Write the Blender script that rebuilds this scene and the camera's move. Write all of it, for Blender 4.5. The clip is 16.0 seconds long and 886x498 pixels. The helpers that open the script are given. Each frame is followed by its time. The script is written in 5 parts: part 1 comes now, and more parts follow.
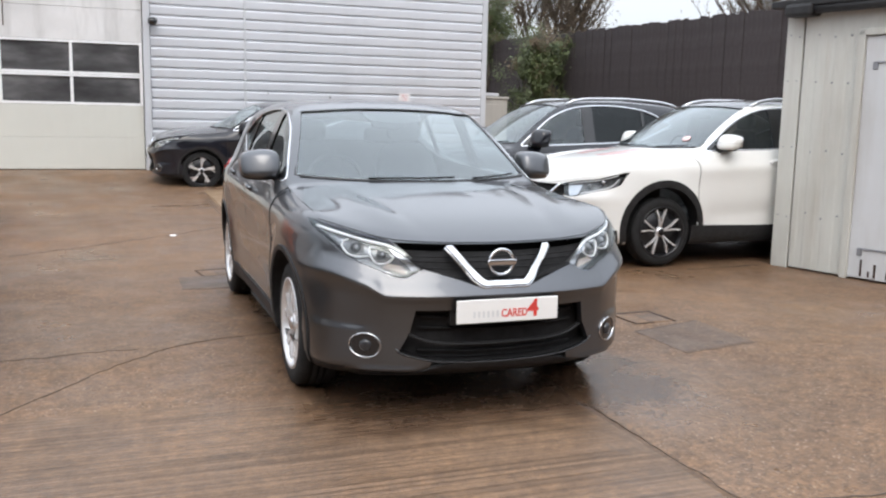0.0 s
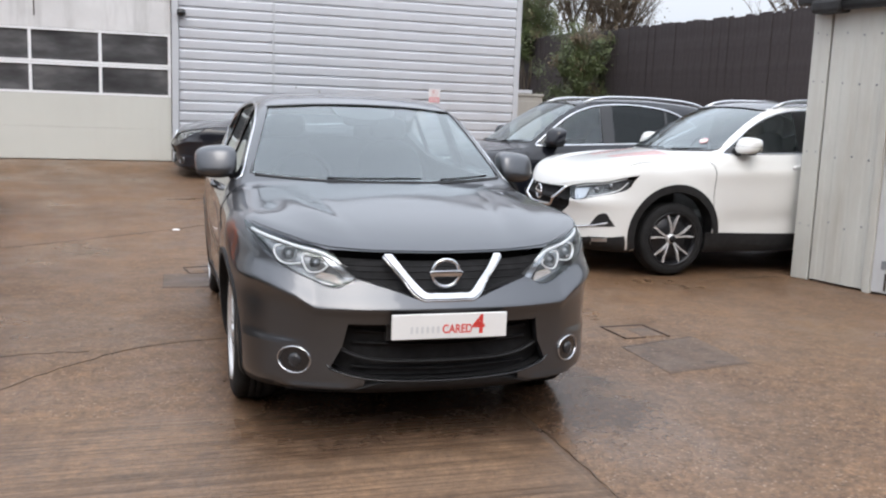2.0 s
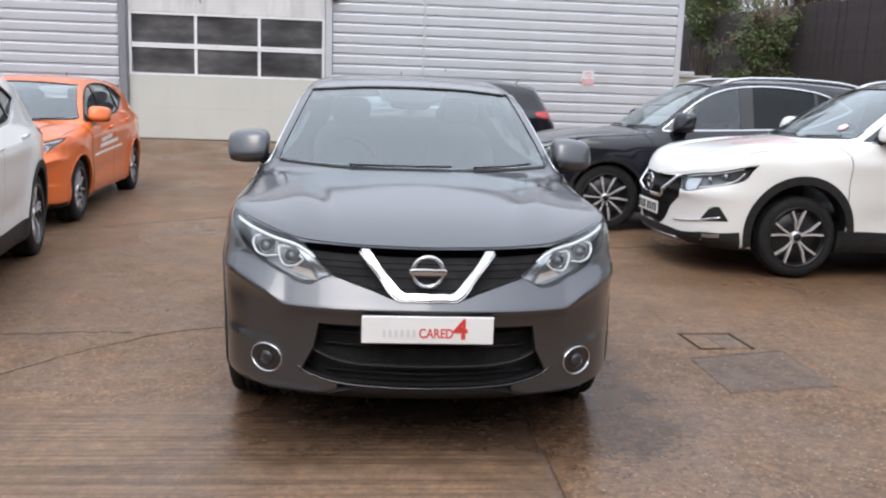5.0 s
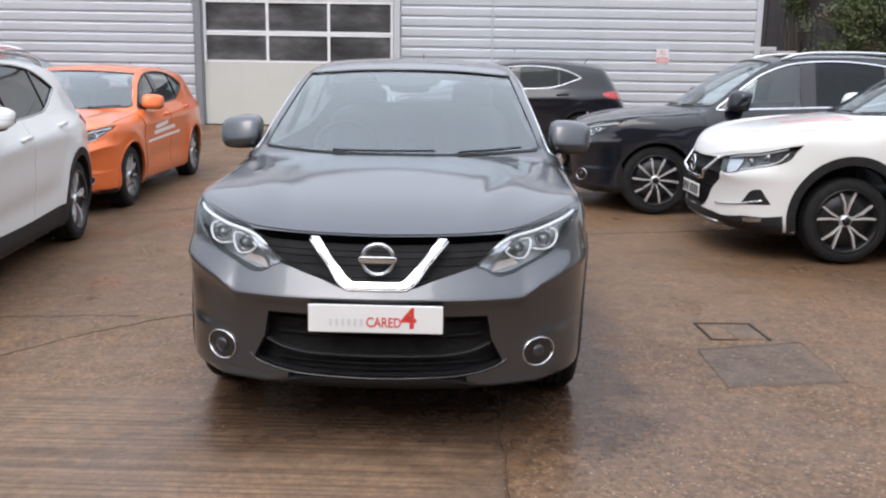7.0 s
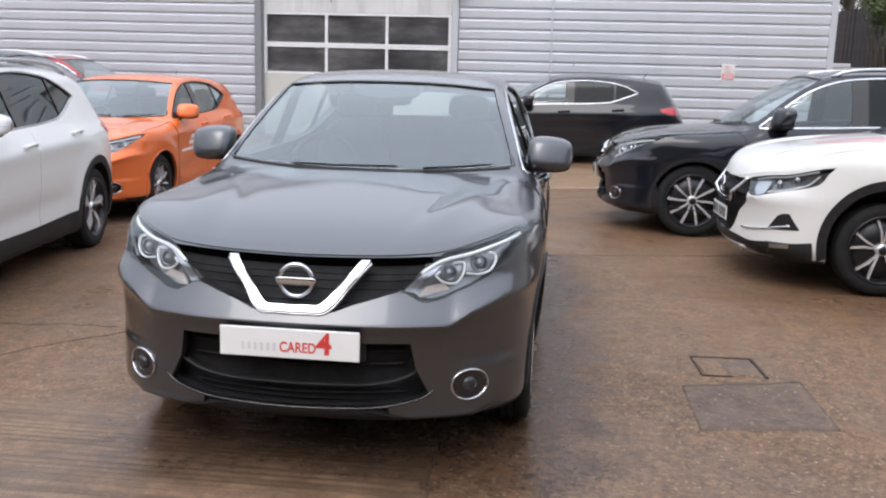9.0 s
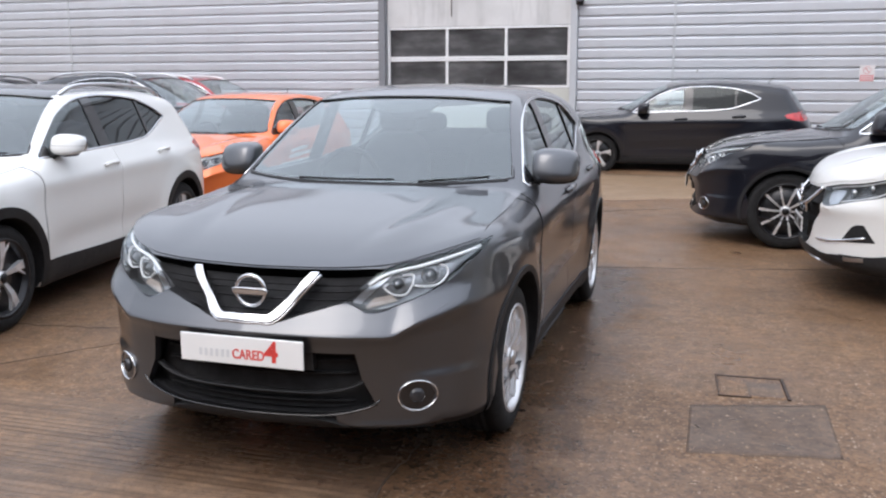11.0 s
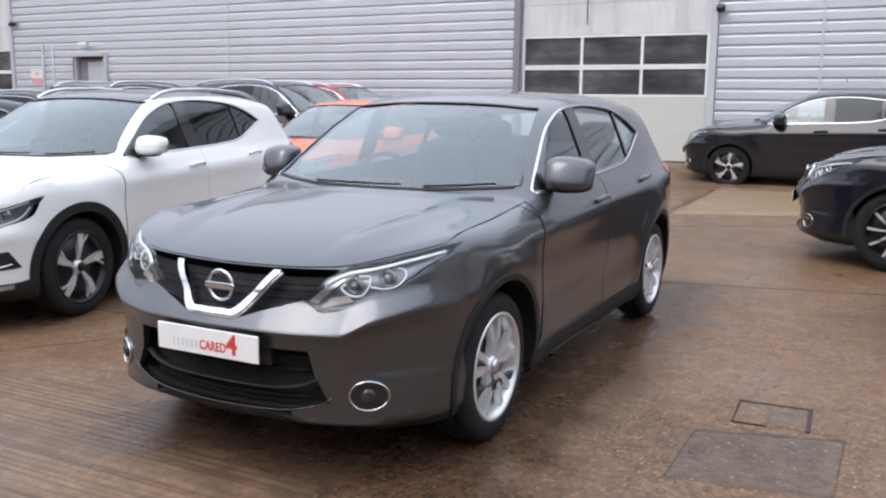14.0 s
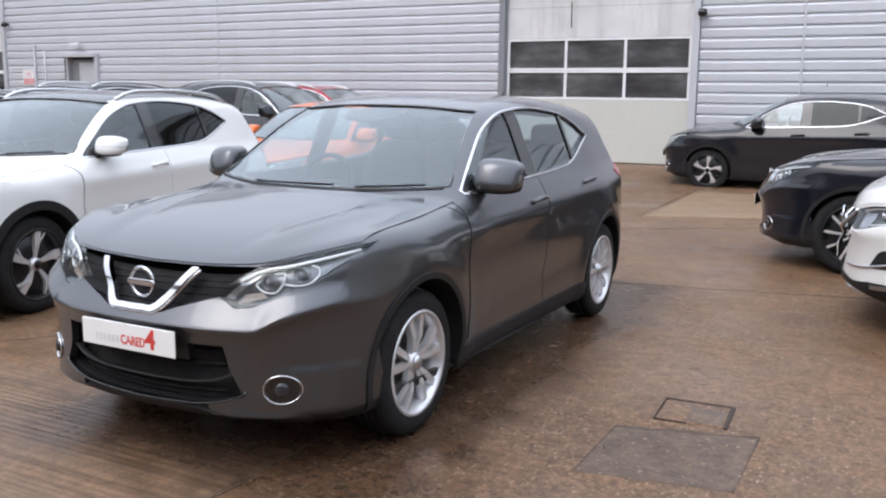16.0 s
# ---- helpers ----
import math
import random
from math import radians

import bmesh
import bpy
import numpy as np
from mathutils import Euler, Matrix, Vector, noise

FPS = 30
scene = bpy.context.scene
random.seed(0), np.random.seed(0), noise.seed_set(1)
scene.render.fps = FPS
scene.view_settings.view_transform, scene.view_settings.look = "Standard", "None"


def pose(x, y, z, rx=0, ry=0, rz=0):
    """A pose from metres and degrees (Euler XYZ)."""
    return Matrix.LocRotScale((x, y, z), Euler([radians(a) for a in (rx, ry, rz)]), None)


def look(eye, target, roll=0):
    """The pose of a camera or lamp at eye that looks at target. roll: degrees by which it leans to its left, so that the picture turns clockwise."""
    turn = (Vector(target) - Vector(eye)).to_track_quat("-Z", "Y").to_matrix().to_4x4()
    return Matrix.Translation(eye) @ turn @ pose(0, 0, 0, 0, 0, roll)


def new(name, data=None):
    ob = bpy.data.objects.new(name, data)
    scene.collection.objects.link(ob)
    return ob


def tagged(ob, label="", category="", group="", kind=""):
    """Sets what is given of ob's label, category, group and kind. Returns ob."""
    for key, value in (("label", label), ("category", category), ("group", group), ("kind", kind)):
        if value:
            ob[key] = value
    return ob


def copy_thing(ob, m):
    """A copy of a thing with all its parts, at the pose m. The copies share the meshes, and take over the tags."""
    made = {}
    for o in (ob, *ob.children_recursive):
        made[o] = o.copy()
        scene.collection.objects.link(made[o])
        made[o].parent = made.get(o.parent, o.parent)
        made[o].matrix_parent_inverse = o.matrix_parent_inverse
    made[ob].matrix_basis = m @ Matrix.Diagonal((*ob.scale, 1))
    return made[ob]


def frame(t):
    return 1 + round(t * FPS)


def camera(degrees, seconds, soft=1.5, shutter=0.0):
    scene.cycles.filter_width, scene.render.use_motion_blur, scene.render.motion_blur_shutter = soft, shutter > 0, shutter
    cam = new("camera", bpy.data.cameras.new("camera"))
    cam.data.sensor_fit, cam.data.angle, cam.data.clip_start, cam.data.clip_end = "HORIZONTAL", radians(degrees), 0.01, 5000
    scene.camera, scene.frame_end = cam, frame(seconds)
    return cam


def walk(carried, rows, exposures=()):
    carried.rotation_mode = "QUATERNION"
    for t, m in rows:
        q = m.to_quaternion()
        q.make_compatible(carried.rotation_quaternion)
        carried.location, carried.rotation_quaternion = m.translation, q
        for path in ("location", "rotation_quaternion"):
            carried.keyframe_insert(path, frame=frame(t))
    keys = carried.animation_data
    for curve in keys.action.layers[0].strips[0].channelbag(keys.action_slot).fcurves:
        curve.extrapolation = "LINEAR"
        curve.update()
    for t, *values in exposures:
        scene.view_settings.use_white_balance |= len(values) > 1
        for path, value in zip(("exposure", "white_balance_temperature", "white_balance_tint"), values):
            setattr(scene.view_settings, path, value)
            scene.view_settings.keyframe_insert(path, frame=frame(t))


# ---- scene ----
cam = camera(52.8, 16.0, soft=2.2)
METRES, EYE, TILT, LEAN, TURN = 4.967, 1.435, 0.0, 0.0, -20.3
ROWS = [
    (0.0, 0.0, 0.0, 0.0, 0.17, -8.34, -1.18),
    (0.5, 0.0153, 0.0166, -0.0019, 1.01, -8.78, -1.51),
    (1.0, 0.0373, 0.0495, 0.0013, 1.11, -9.05, -1.51),
    (1.5, 0.0584, 0.0692, 0.0026, 1.36, -8.94, -1.78),
    (2.0, 0.0967, 0.0725, 0.0043, 3.54, -8.68, -2.11),
    (2.5, 0.131, 0.0729, 0.0043, 6.54, -8.39, -2.82),
    (3.0, 0.1476, 0.0962, 0.0021, 8.02, -8.77, -2.0),
    (3.5, 0.1663, 0.1259, 0.0057, 10.31, -9.53, -2.22),
    (6.0, 0.2957, 0.2035, 0.0099, 17.86, -10.46, -1.41),
    (6.5, 0.312, 0.2254, 0.0085, 19.24, -10.9, -1.22),
    (7.0, 0.3556, 0.229, 0.0124, 21.77, -11.44, -0.93),
    (7.5, 0.3892, 0.2378, 0.0127, 23.58, -11.12, -1.01),
    (8.0, 0.4065, 0.2711, 0.0109, 24.21, -10.68, -0.83),
    (8.5, 0.4241, 0.3007, 0.0144, 25.66, -10.55, -1.48),
    (9.0, 0.4447, 0.321, 0.013, 27.23, -10.7, -1.57),
    (9.5, 0.4941, 0.3303, 0.0166, 31.17, -10.5, -0.56),
    (12.0, 0.6261, 0.4351, 0.0186, 39.19, -10.01, -0.32),
    (12.5, 0.6536, 0.4443, 0.0158, 40.91, -9.7, -0.29),
    (13.0, 0.664, 0.473, 0.0142, 43.01, -9.65, -0.73),
    (13.5, 0.6737, 0.4945, 0.0167, 45.52, -9.93, -1.02),
    (14.0, 0.7024, 0.5063, 0.0162, 48.05, -9.66, -0.48),
    (14.5, 0.7377, 0.5235, 0.0193, 50.18, -9.74, -0.43),
    (15.0, 0.7559, 0.5387, 0.0192, 49.48, -9.52, -0.48),
    (15.5, 0.7612, 0.5422, 0.0181, 48.26, -9.2, -0.54),
    (16.0, 0.7649, 0.546, 0.0178, 48.19, -9.54, -0.76),
]
walk(cam, [(t, pose(0, 0, EYE, TILT, LEAN, TURN) @ pose(METRES * x, METRES * y, METRES * z, 90 + pitch, roll, yaw)) for t, x, y, z, yaw, pitch, roll in ROWS],
     [(0.0, 0.20, 6500, 9), (1.0, 0.16, 6450, 9), (2.0, 0.07, 6430, 10), (6.0, 0.07, 6380, 11), (9.5, 0.04, 6350, 12), (12.5, 0.05, 6250, 12), (16.0, 0.06, 6220, 12)])

# ---- light ----
SUN_UP, SUN_WAY = radians(48), radians(200)
world = bpy.data.worlds.new("overcast_sky")
scene.world = world
world.use_nodes = True
wn, wl = world.node_tree.nodes, world.node_tree.links
sky = wn.new("ShaderNodeTexSky")
sky.sky_type = 'NISHITA'
sky.sun_disc = False
sky.sun_elevation, sky.sun_rotation = SUN_UP, SUN_WAY
sky.air_density, sky.dust_density = 1.0, 6.0
cloud = wn.new("ShaderNodeMix")
cloud.data_type = 'RGBA'
cloud.inputs[0].default_value = 0.80
cloud.inputs[7].default_value = (8.6, 9.05, 9.9, 1)
wl.new(sky.outputs[0], cloud.inputs[6])
# a clouded sky is brightest overhead
up = wn.new("ShaderNodeSeparateXYZ")
gain = wn.new("ShaderNodeMapRange")
gain.inputs["To Min"].default_value, gain.inputs["To Max"].default_value = 0.66, 2.0
lit = wn.new("ShaderNodeVectorMath")
lit.operation = 'SCALE'
wl.new(wn.new("ShaderNodeTexCoord").outputs["Generated"], up.inputs[0])
wl.new(up.outputs["Z"], gain.inputs["Value"])
wl.new(cloud.outputs[2], lit.inputs[0])
wl.new(gain.outputs[0], lit.inputs["Scale"])
wl.new(lit.outputs[0], wn["Background"].inputs[0])
wn["Background"].inputs[1].default_value = 0.14
sun_data = bpy.data.lights.new("sun", 'SUN')
sun_data.energy, sun_data.angle, sun_data.color = 0.9, radians(35), (1.0, 0.97, 0.93)
sun = new("sun", sun_data)
sun.matrix_world = look((-6, -14, 24), (0, 4, 0))


# ---- materials ----
def material(name):
    m = bpy.data.materials.new(name)
    m.use_nodes = True
    return m, m.node_tree.nodes, m.node_tree.links, m.node_tree.nodes["Principled BSDF"]


def noise_tex(n, l, scale, detail=4, rough=0.6, stretch=None, coord="Object"):
    tc = n.new("ShaderNodeTexCoord")
    tx = n.new("ShaderNodeTexNoise")
    tx.inputs["Scale"].default_value, tx.inputs["Detail"].default_value, tx.inputs["Roughness"].default_value = scale, detail, rough
    if stretch:
        mp = n.new("ShaderNodeMapping")
        mp.inputs["Scale"].default_value = stretch
        l.new(tc.outputs[coord], mp.inputs[0])
        l.new(mp.outputs[0], tx.inputs[0])
    else:
        l.new(tc.outputs[coord], tx.inputs[0])
    return tx.outputs["Fac"]


def ramp(n, l, fac, stops):
    r = n.new("ShaderNodeValToRGB")
    while len(r.color_ramp.elements) < len(stops):
        r.color_ramp.elements.new(0.5)
    for e, (p, c) in zip(r.color_ramp.elements, stops):
        e.position = p
        e.color = (*c, 1) if len(c) == 3 else c
    l.new(fac, r.inputs[0])
    return r.outputs[0]


def mix(n, l, fac, a, b, mode='MIX'):
    m = n.new("ShaderNodeMix")
    m.data_type, m.blend_type = 'RGBA', mode
    for sock, v in ((m.inputs[0], fac), (m.inputs[6], a), (m.inputs[7], b)):
        if isinstance(v, (int, float)):
            sock.default_value = v
        elif isinstance(v, tuple):
            sock.default_value = (*v, 1)
        else:
            l.new(v, sock)
    return m.outputs[2]


def bump(n, l, b, height, strength, distance):
    bp = n.new("ShaderNodeBump")
    bp.inputs["Strength"].default_value, bp.inputs["Distance"].default_value = strength, distance
    l.new(height, bp.inputs["Height"])
    l.new(bp.outputs[0], b.inputs["Normal"])


def simple(name, col, rough=0.5, metal=0.0, vary=0.12, scale=6.0, bumpy=0.0, coat=0.0):
    m, n, l, b = material(name)
    f = noise_tex(n, l, scale, 5)
    lo, hi = tuple(c * (1 - vary) for c in col), tuple(min(1, c * (1 + vary)) for c in col)
    l.new(ramp(n, l, f, [(0.3, lo), (0.7, hi)]), b.inputs["Base Color"])
    b.inputs["Roughness"].default_value, b.inputs["Metallic"].default_value = rough, metal
    if coat:
        b.inputs["Coat Weight"].default_value, b.inputs["Coat Roughness"].default_value = coat, 0.04
    if bumpy:
        bump(n, l, b, noise_tex(n, l, scale * 12, 3), bumpy, 0.004)
    return m


def paint(name, col, metal=0.0, rough=0.35, flake=0.0, film=0.05, sheen=0.015):
    """Car paint under clear coat, with a film of road dust and fine rain drops."""
    m, n, l, b = material(name)
    dust = noise_tex(n, l, 2.2, 6, 0.65)
    c = mix(n, l, ramp(n, l, dust, [(0.45, (0, 0, 0)), (0.8, (0.22, 0.22, 0.22))]), tuple(col), tuple(0.8 * v + film for v in col))
    if flake:
        c = mix(n, l, 0.35, c, ramp(n, l, noise_tex(n, l, 900, 1), [(0.35, tuple(v * (1 - flake) for v in col)), (0.65, tuple(v * (1 + flake) for v in col))]))
    l.new(c, b.inputs["Base Color"])
    b.inputs["Metallic"].default_value, b.inputs["Roughness"].default_value = metal, rough
    b.inputs["Coat Weight"].default_value, b.inputs["Specular IOR Level"].default_value = 1.0, 0.1
    l.new(ramp(n, l, dust, [(0.35, (sheen,) * 3), (0.8, (sheen + 0.06,) * 3)]), b.inputs["Coat Roughness"])
    return m


def glass(name, tint, gloss=0.05, wavy=0.0):
    m, n, l, b = material(name)
    n.remove(b)
    out = n["Material Output"]
    tr, gl, mx = n.new("ShaderNodeBsdfTransparent"), n.new("ShaderNodeBsdfGlossy"), n.new("ShaderNodeMixShader")
    tr.inputs[0].default_value = (*tint, 1)
    gl.inputs["Roughness"].default_value = 0.02
    gl.inputs["Color"].default_value = (0.92, 0.985, 1, 1)
    lw, pw, mr = n.new("ShaderNodeLayerWeight"), n.new("ShaderNodeMath"), n.new("ShaderNodeMapRange")
    lw.inputs["Blend"].default_value = 0.5
    pw.operation, pw.inputs[1].default_value = 'POWER', 3.5
    mr.inputs["To Min"].default_value, mr.inputs["To Max"].default_value = gloss, 1.0
    l.new(lw.outputs["Facing"], pw.inputs[0])
    l.new(pw.outputs[0], mr.inputs["Value"])
    l.new(mr.outputs[0], mx.inputs[0])
    if wavy:
        bp = n.new("ShaderNodeBump")
        bp.inputs["Strength"].default_value, bp.inputs["Distance"].default_value = wavy, 0.05
        l.new(noise_tex(n, l, 2.2, 3), bp.inputs["Height"])
        l.new(bp.outputs[0], gl.inputs["Normal"])
    l.new(tr.outputs[0], mx.inputs[1])
    l.new(gl.outputs[0], mx.inputs[2])
    l.new(mx.outputs[0], out.inputs[0])
    return m


def clear_sheet(name, tint):
    m, n, l, b = material(name)
    n.remove(b)
    tr = n.new("ShaderNodeBsdfTransparent")
    tr.inputs[0].default_value = (*tint, 1)
    l.new(tr.outputs[0], n["Material Output"].inputs[0])
    return m


CLEAR = clear_sheet("inner_glass_face", (0.96, 0.97, 0.97))
GREY = paint("gunmetal_paint", (0.092, 0.096, 0.105), 0.9, 0.36, 0.25, 0.02, 0.04)
WHITE = paint("pearl_white_paint", (0.74, 0.74, 0.72), 0.0, 0.4)
BLACK = paint("black_paint", (0.008, 0.009, 0.014), 0.0, 0.3, 0.0, 0.008)
DARK = paint("dark_graphite_paint", (0.014, 0.016, 0.021), 0.3, 0.35, 0.0, 0.01)
ORANGE = paint("orange_paint", (0.74, 0.165, 0.04), 0.2, 0.4, 0.2, 0.02)
RED = paint("red_paint", (0.30, 0.012, 0.018), 0.3, 0.35)
TRIM = simple("black_plastic", (0.018, 0.018, 0.019), 0.55, 0, 0.3, 20, 0.15)
GLOSS_BLACK = simple("gloss_black_plastic", (0.006, 0.006, 0.007), 0.12, 0, 0.3, 8, 0, 0.6)
CHROME = simple("chrome", (0.66, 0.67, 0.69), 0.07, 1.0, 0.05, 12)
BRIGHT_LINE = simple("brushed_bright_trim", (0.50, 0.51, 0.53), 0.22, 1.0, 0.08, 12)
SATIN = simple("satin_silver_metal", (0.66, 0.67, 0.69), 0.28, 1.0, 0.08, 14)
ALLOY = simple("silver_alloy", (0.70, 0.70, 0.71), 0.26, 0.55, 0.12, 10)
DARK_ALLOY = simple("dark_alloy", (0.02, 0.02, 0.022), 0.3, 0.5, 0.2, 10)
TRIM.node_tree.nodes["Principled BSDF"].inputs["Specular IOR Level"].default_value = 0.28
RUBBER = simple("tyre_rubber", (0.015, 0.015, 0.0155), 0.8, 0, 0.4, 18, 0.3)
RUBBER.node_tree.nodes["Principled BSDF"].inputs["Specular IOR Level"].default_value = 0.25
MOUTH = simple("matt_black_grille", (0.018, 0.018, 0.019), 0.7, 0, 0.3, 20)
MOUTH.node_tree.nodes["Principled BSDF"].inputs["Specular IOR Level"].default_value = 0.15
DISC = simple("brake_disc_steel", (0.16, 0.15, 0.145), 0.45, 0.9, 0.3, 9)
SCREEN = glass("windscreen_glass", (0.70, 0.77, 0.78), 0.125)
GLASS = glass("clear_glass", (0.78, 0.85, 0.86), 0.085)
PRIVACY = glass("privacy_glass", (0.06, 0.07, 0.08), 0.03)
LENS = glass("lamp_lens", (0.93, 0.94, 0.95), 0.035)
REFLECTOR = simple("lamp_reflector", (0.55, 0.56, 0.58), 0.22, 0.9, 0.25, 30)
LAMP_DARK = simple("lamp_housing", (0.36, 0.365, 0.375), 0.26, 0.7, 0.35, 26)
LAMP_DIM = simple("dim_lamp_housing", (0.17, 0.172, 0.178), 0.28, 0.5, 0.4, 22)
BULB_GLASS = simple("projector_glass", (0.20, 0.21, 0.225), 0.10, 0.5, 0.35, 40)
FOG_DARK = simple("fog_housing", (0.035, 0.035, 0.038), 0.12, 0.2, 0.3, 20)
LED = simple("light_guide", (0.86, 0.87, 0.88), 0.25, 0, 0.04, 20)
AMBER = simple("indicator_amber", (0.44, 0.38, 0.34), 0.25, 0, 0.1, 20)
TAIL = simple("red_lamp_plastic", (0.42, 0.01, 0.012), 0.1, 0, 0.2, 15, 0, 0.8)
SEAT = simple("dark_seat_fabric", (0.05, 0.05, 0.053), 0.9, 0, 0.25, 25, 0.4)
CABIN = simple("cabin_lining", (0.11, 0.11, 0.115), 0.85, 0, 0.2, 9, 0.2)
HEADLINER = simple("pale_lining", (0.38, 0.38, 0.37), 0.9, 0, 0.1, 9, 0.2)
PLATE_W = simple("white_plate_acrylic", (0.78, 0.78, 0.77), 0.22, 0, 0.03, 5)
INK_RED = simple("red_print", (0.62, 0.055, 0.045), 0.4, 0, 0.05, 9)
INK_GREY = simple("grey_print", (0.60, 0.61, 0.62), 0.4, 0, 0.05, 9)
INK_BLACK = simple("black_print", (0.02, 0.02, 0.02), 0.4, 0, 0.05, 9)
INK_WHITE = simple("white_print", (0.75, 0.72, 0.70), 0.45, 0, 0.05, 9)
HOOD_RED = simple("faded_red_film", (0.76, 0.50, 0.49), 0.25, 0, 0.1, 12, 0, 0.6)


# ---- mesh tools ----
def mesh_of(name, verts, faces, mats, smooth=True, face_mat=None):
    me = bpy.data.meshes.new(name)
    me.from_pydata([tuple(v) for v in verts], [], faces)
    for m in (mats if isinstance(mats, (list, tuple)) else [mats]):
        me.materials.append(m)
    me.polygons.foreach_set("use_smooth", [smooth] * len(me.polygons))
    if face_mat is not None:
        me.polygons.foreach_set("material_index", face_mat)
    me.update()
    return me


def part(name, data, mat=None, parent=None, label=""):
    """Links a bmesh, a mesh or (verts, faces) as one mesh object under a thing or a part."""
    if isinstance(data, tuple):
        data = mesh_of(name, data[0], data[1], mat, data[2] if len(data) > 2 else True)
    elif isinstance(data, bmesh.types.BMesh):
        me = bpy.data.meshes.new(name)
        data.to_mesh(me)
        data.free()
        me.materials.append(mat)
        data = me
    ob = new(name, data)
    if parent is not None:
        ob.parent = parent
    if label:
        ob["label"] = label
    return ob


def thing(name, label, category, m=None, group="", kind=""):
    ob = new(name)
    ob.empty_display_size = 0.2
    if m is not None:
        ob.matrix_basis = m
    return tagged(ob, label, category, group, kind)


def box_bm(bm, size, centre, bevel=0.0, rot=None):
    r = bmesh.ops.create_cube(bm, size=1.0)
    m = Matrix.Translation(centre) @ (rot or Matrix.Identity(4)) @ Matrix.Diagonal((*size, 1))
    bmesh.ops.transform(bm, matrix=m, verts=r["verts"])
    if bevel:
        edges = list({e for v in r["verts"] for e in v.link_edges})
        bmesh.ops.bevel(bm, geom=edges, offset=bevel, segments=2, affect='EDGES', profile=0.5)
    return bm


def box(size, centre, bevel=0.0, rot=None):
    return box_bm(bmesh.new(), size, centre, bevel, rot)


def tube(path, ra, rb=None, closed=False, sides=8, normals=None, power=2.0):
    """A tube along a path; ra across, rb along the given normals; power above 2 squares the section."""
    P = np.array(path, float)
    n = len(P)
    rb = ra if rb is None else rb
    Tn = np.roll(P, -1, 0) - np.roll(P, 1, 0) if closed else np.gradient(P, axis=0)
    Tn /= np.linalg.norm(Tn, axis=1)[:, None] + 1e-9
    if normals is None:
        up = np.array([0, 0, 1.0])
        N = up - Tn * (Tn @ up)[:, None]
        bad = np.linalg.norm(N, axis=1) < 0.2
        N[bad] = (np.array([1.0, 0, 0]) - Tn * Tn[:, :1])[bad]
    else:
        N = np.array(normals, float)
        N = N - Tn * np.sum(N * Tn, 1)[:, None]
    N /= np.linalg.norm(N, axis=1)[:, None] + 1e-9
    B = np.cross(Tn, N)
    ra = np.broadcast_to(ra, (n,))
    rb = np.broadcast_to(rb, (n,))
    V = []
    for i in range(n):
        for k in range(sides):
            a = 2 * math.pi * (k + 0.5) / sides
            c, s = math.cos(a), math.sin(a)
            q = (abs(c) ** power + abs(s) ** power) ** (-1 / power)
            V.append(P[i] + B[i] * ra[i] * c * q + N[i] * rb[i] * s * q)
    F = []
    for i in range(n if closed else n - 1):
        j = (i + 1) % n
        for k in range(sides):
            k2 = (k + 1) % sides
            F.append((i * sides + k, j * sides + k, j * sides + k2, i * sides + k2))
    if not closed:
        F.append(tuple(range(sides))[::1])
        F.append(tuple((n - 1) * sides + k for k in range(sides))[::-1])
    return V, F


def lathe(profile, sides=48, axis="y", centre=(0, 0, 0)):
    """Turns (radius, along) points round an axis."""
    V, F = [], []
    for k in range(sides):
        a = 2 * math.pi * k / sides
        for r, h in profile:
            if axis == "y":
                V.append((centre[0] + r * math.cos(a), centre[1] + h, centre[2] + r * math.sin(a)))
            elif axis == "x":
                V.append((centre[0] + h, centre[1] + r * math.cos(a), centre[2] + r * math.sin(a)))
            else:
                V.append((centre[0] + r * math.cos(a), centre[1] + r * math.sin(a), centre[2] + h))
    m = len(profile)
    for k in range(sides):
        k2 = (k + 1) % sides
        for i in range(m - 1):
            F.append((k * m + i, k * m + i + 1, k2 * m + i + 1, k2 * m + i))
    return V, F


def blob(size, centre, power=2.6, nu=20, nv=12, fn=None):
    """A closed rounded box (superellipsoid)."""
    V, F = [], []
    sg = lambda v, p: math.copysign(abs(v) ** p, v)
    e = 2 / power
    for i in range(nv + 1):
        a = math.pi * (i / nv - 0.5)
        for k in range(nu):
            b = 2 * math.pi * k / nu
            p = Vector((sg(math.cos(a), e) * sg(math.cos(b), e) * size[0] / 2, sg(math.cos(a), e) * sg(math.sin(b), e) * size[1] / 2, sg(math.sin(a), e) * size[2] / 2))
            if fn:
                p = fn(p)
            V.append(p + Vector(centre))
    for i in range(nv):
        for k in range(nu):
            k2 = (k + 1) % nu
            F.append((i * nu + k, i * nu + k2, (i + 1) * nu + k2, (i + 1) * nu + k))
    return V, F


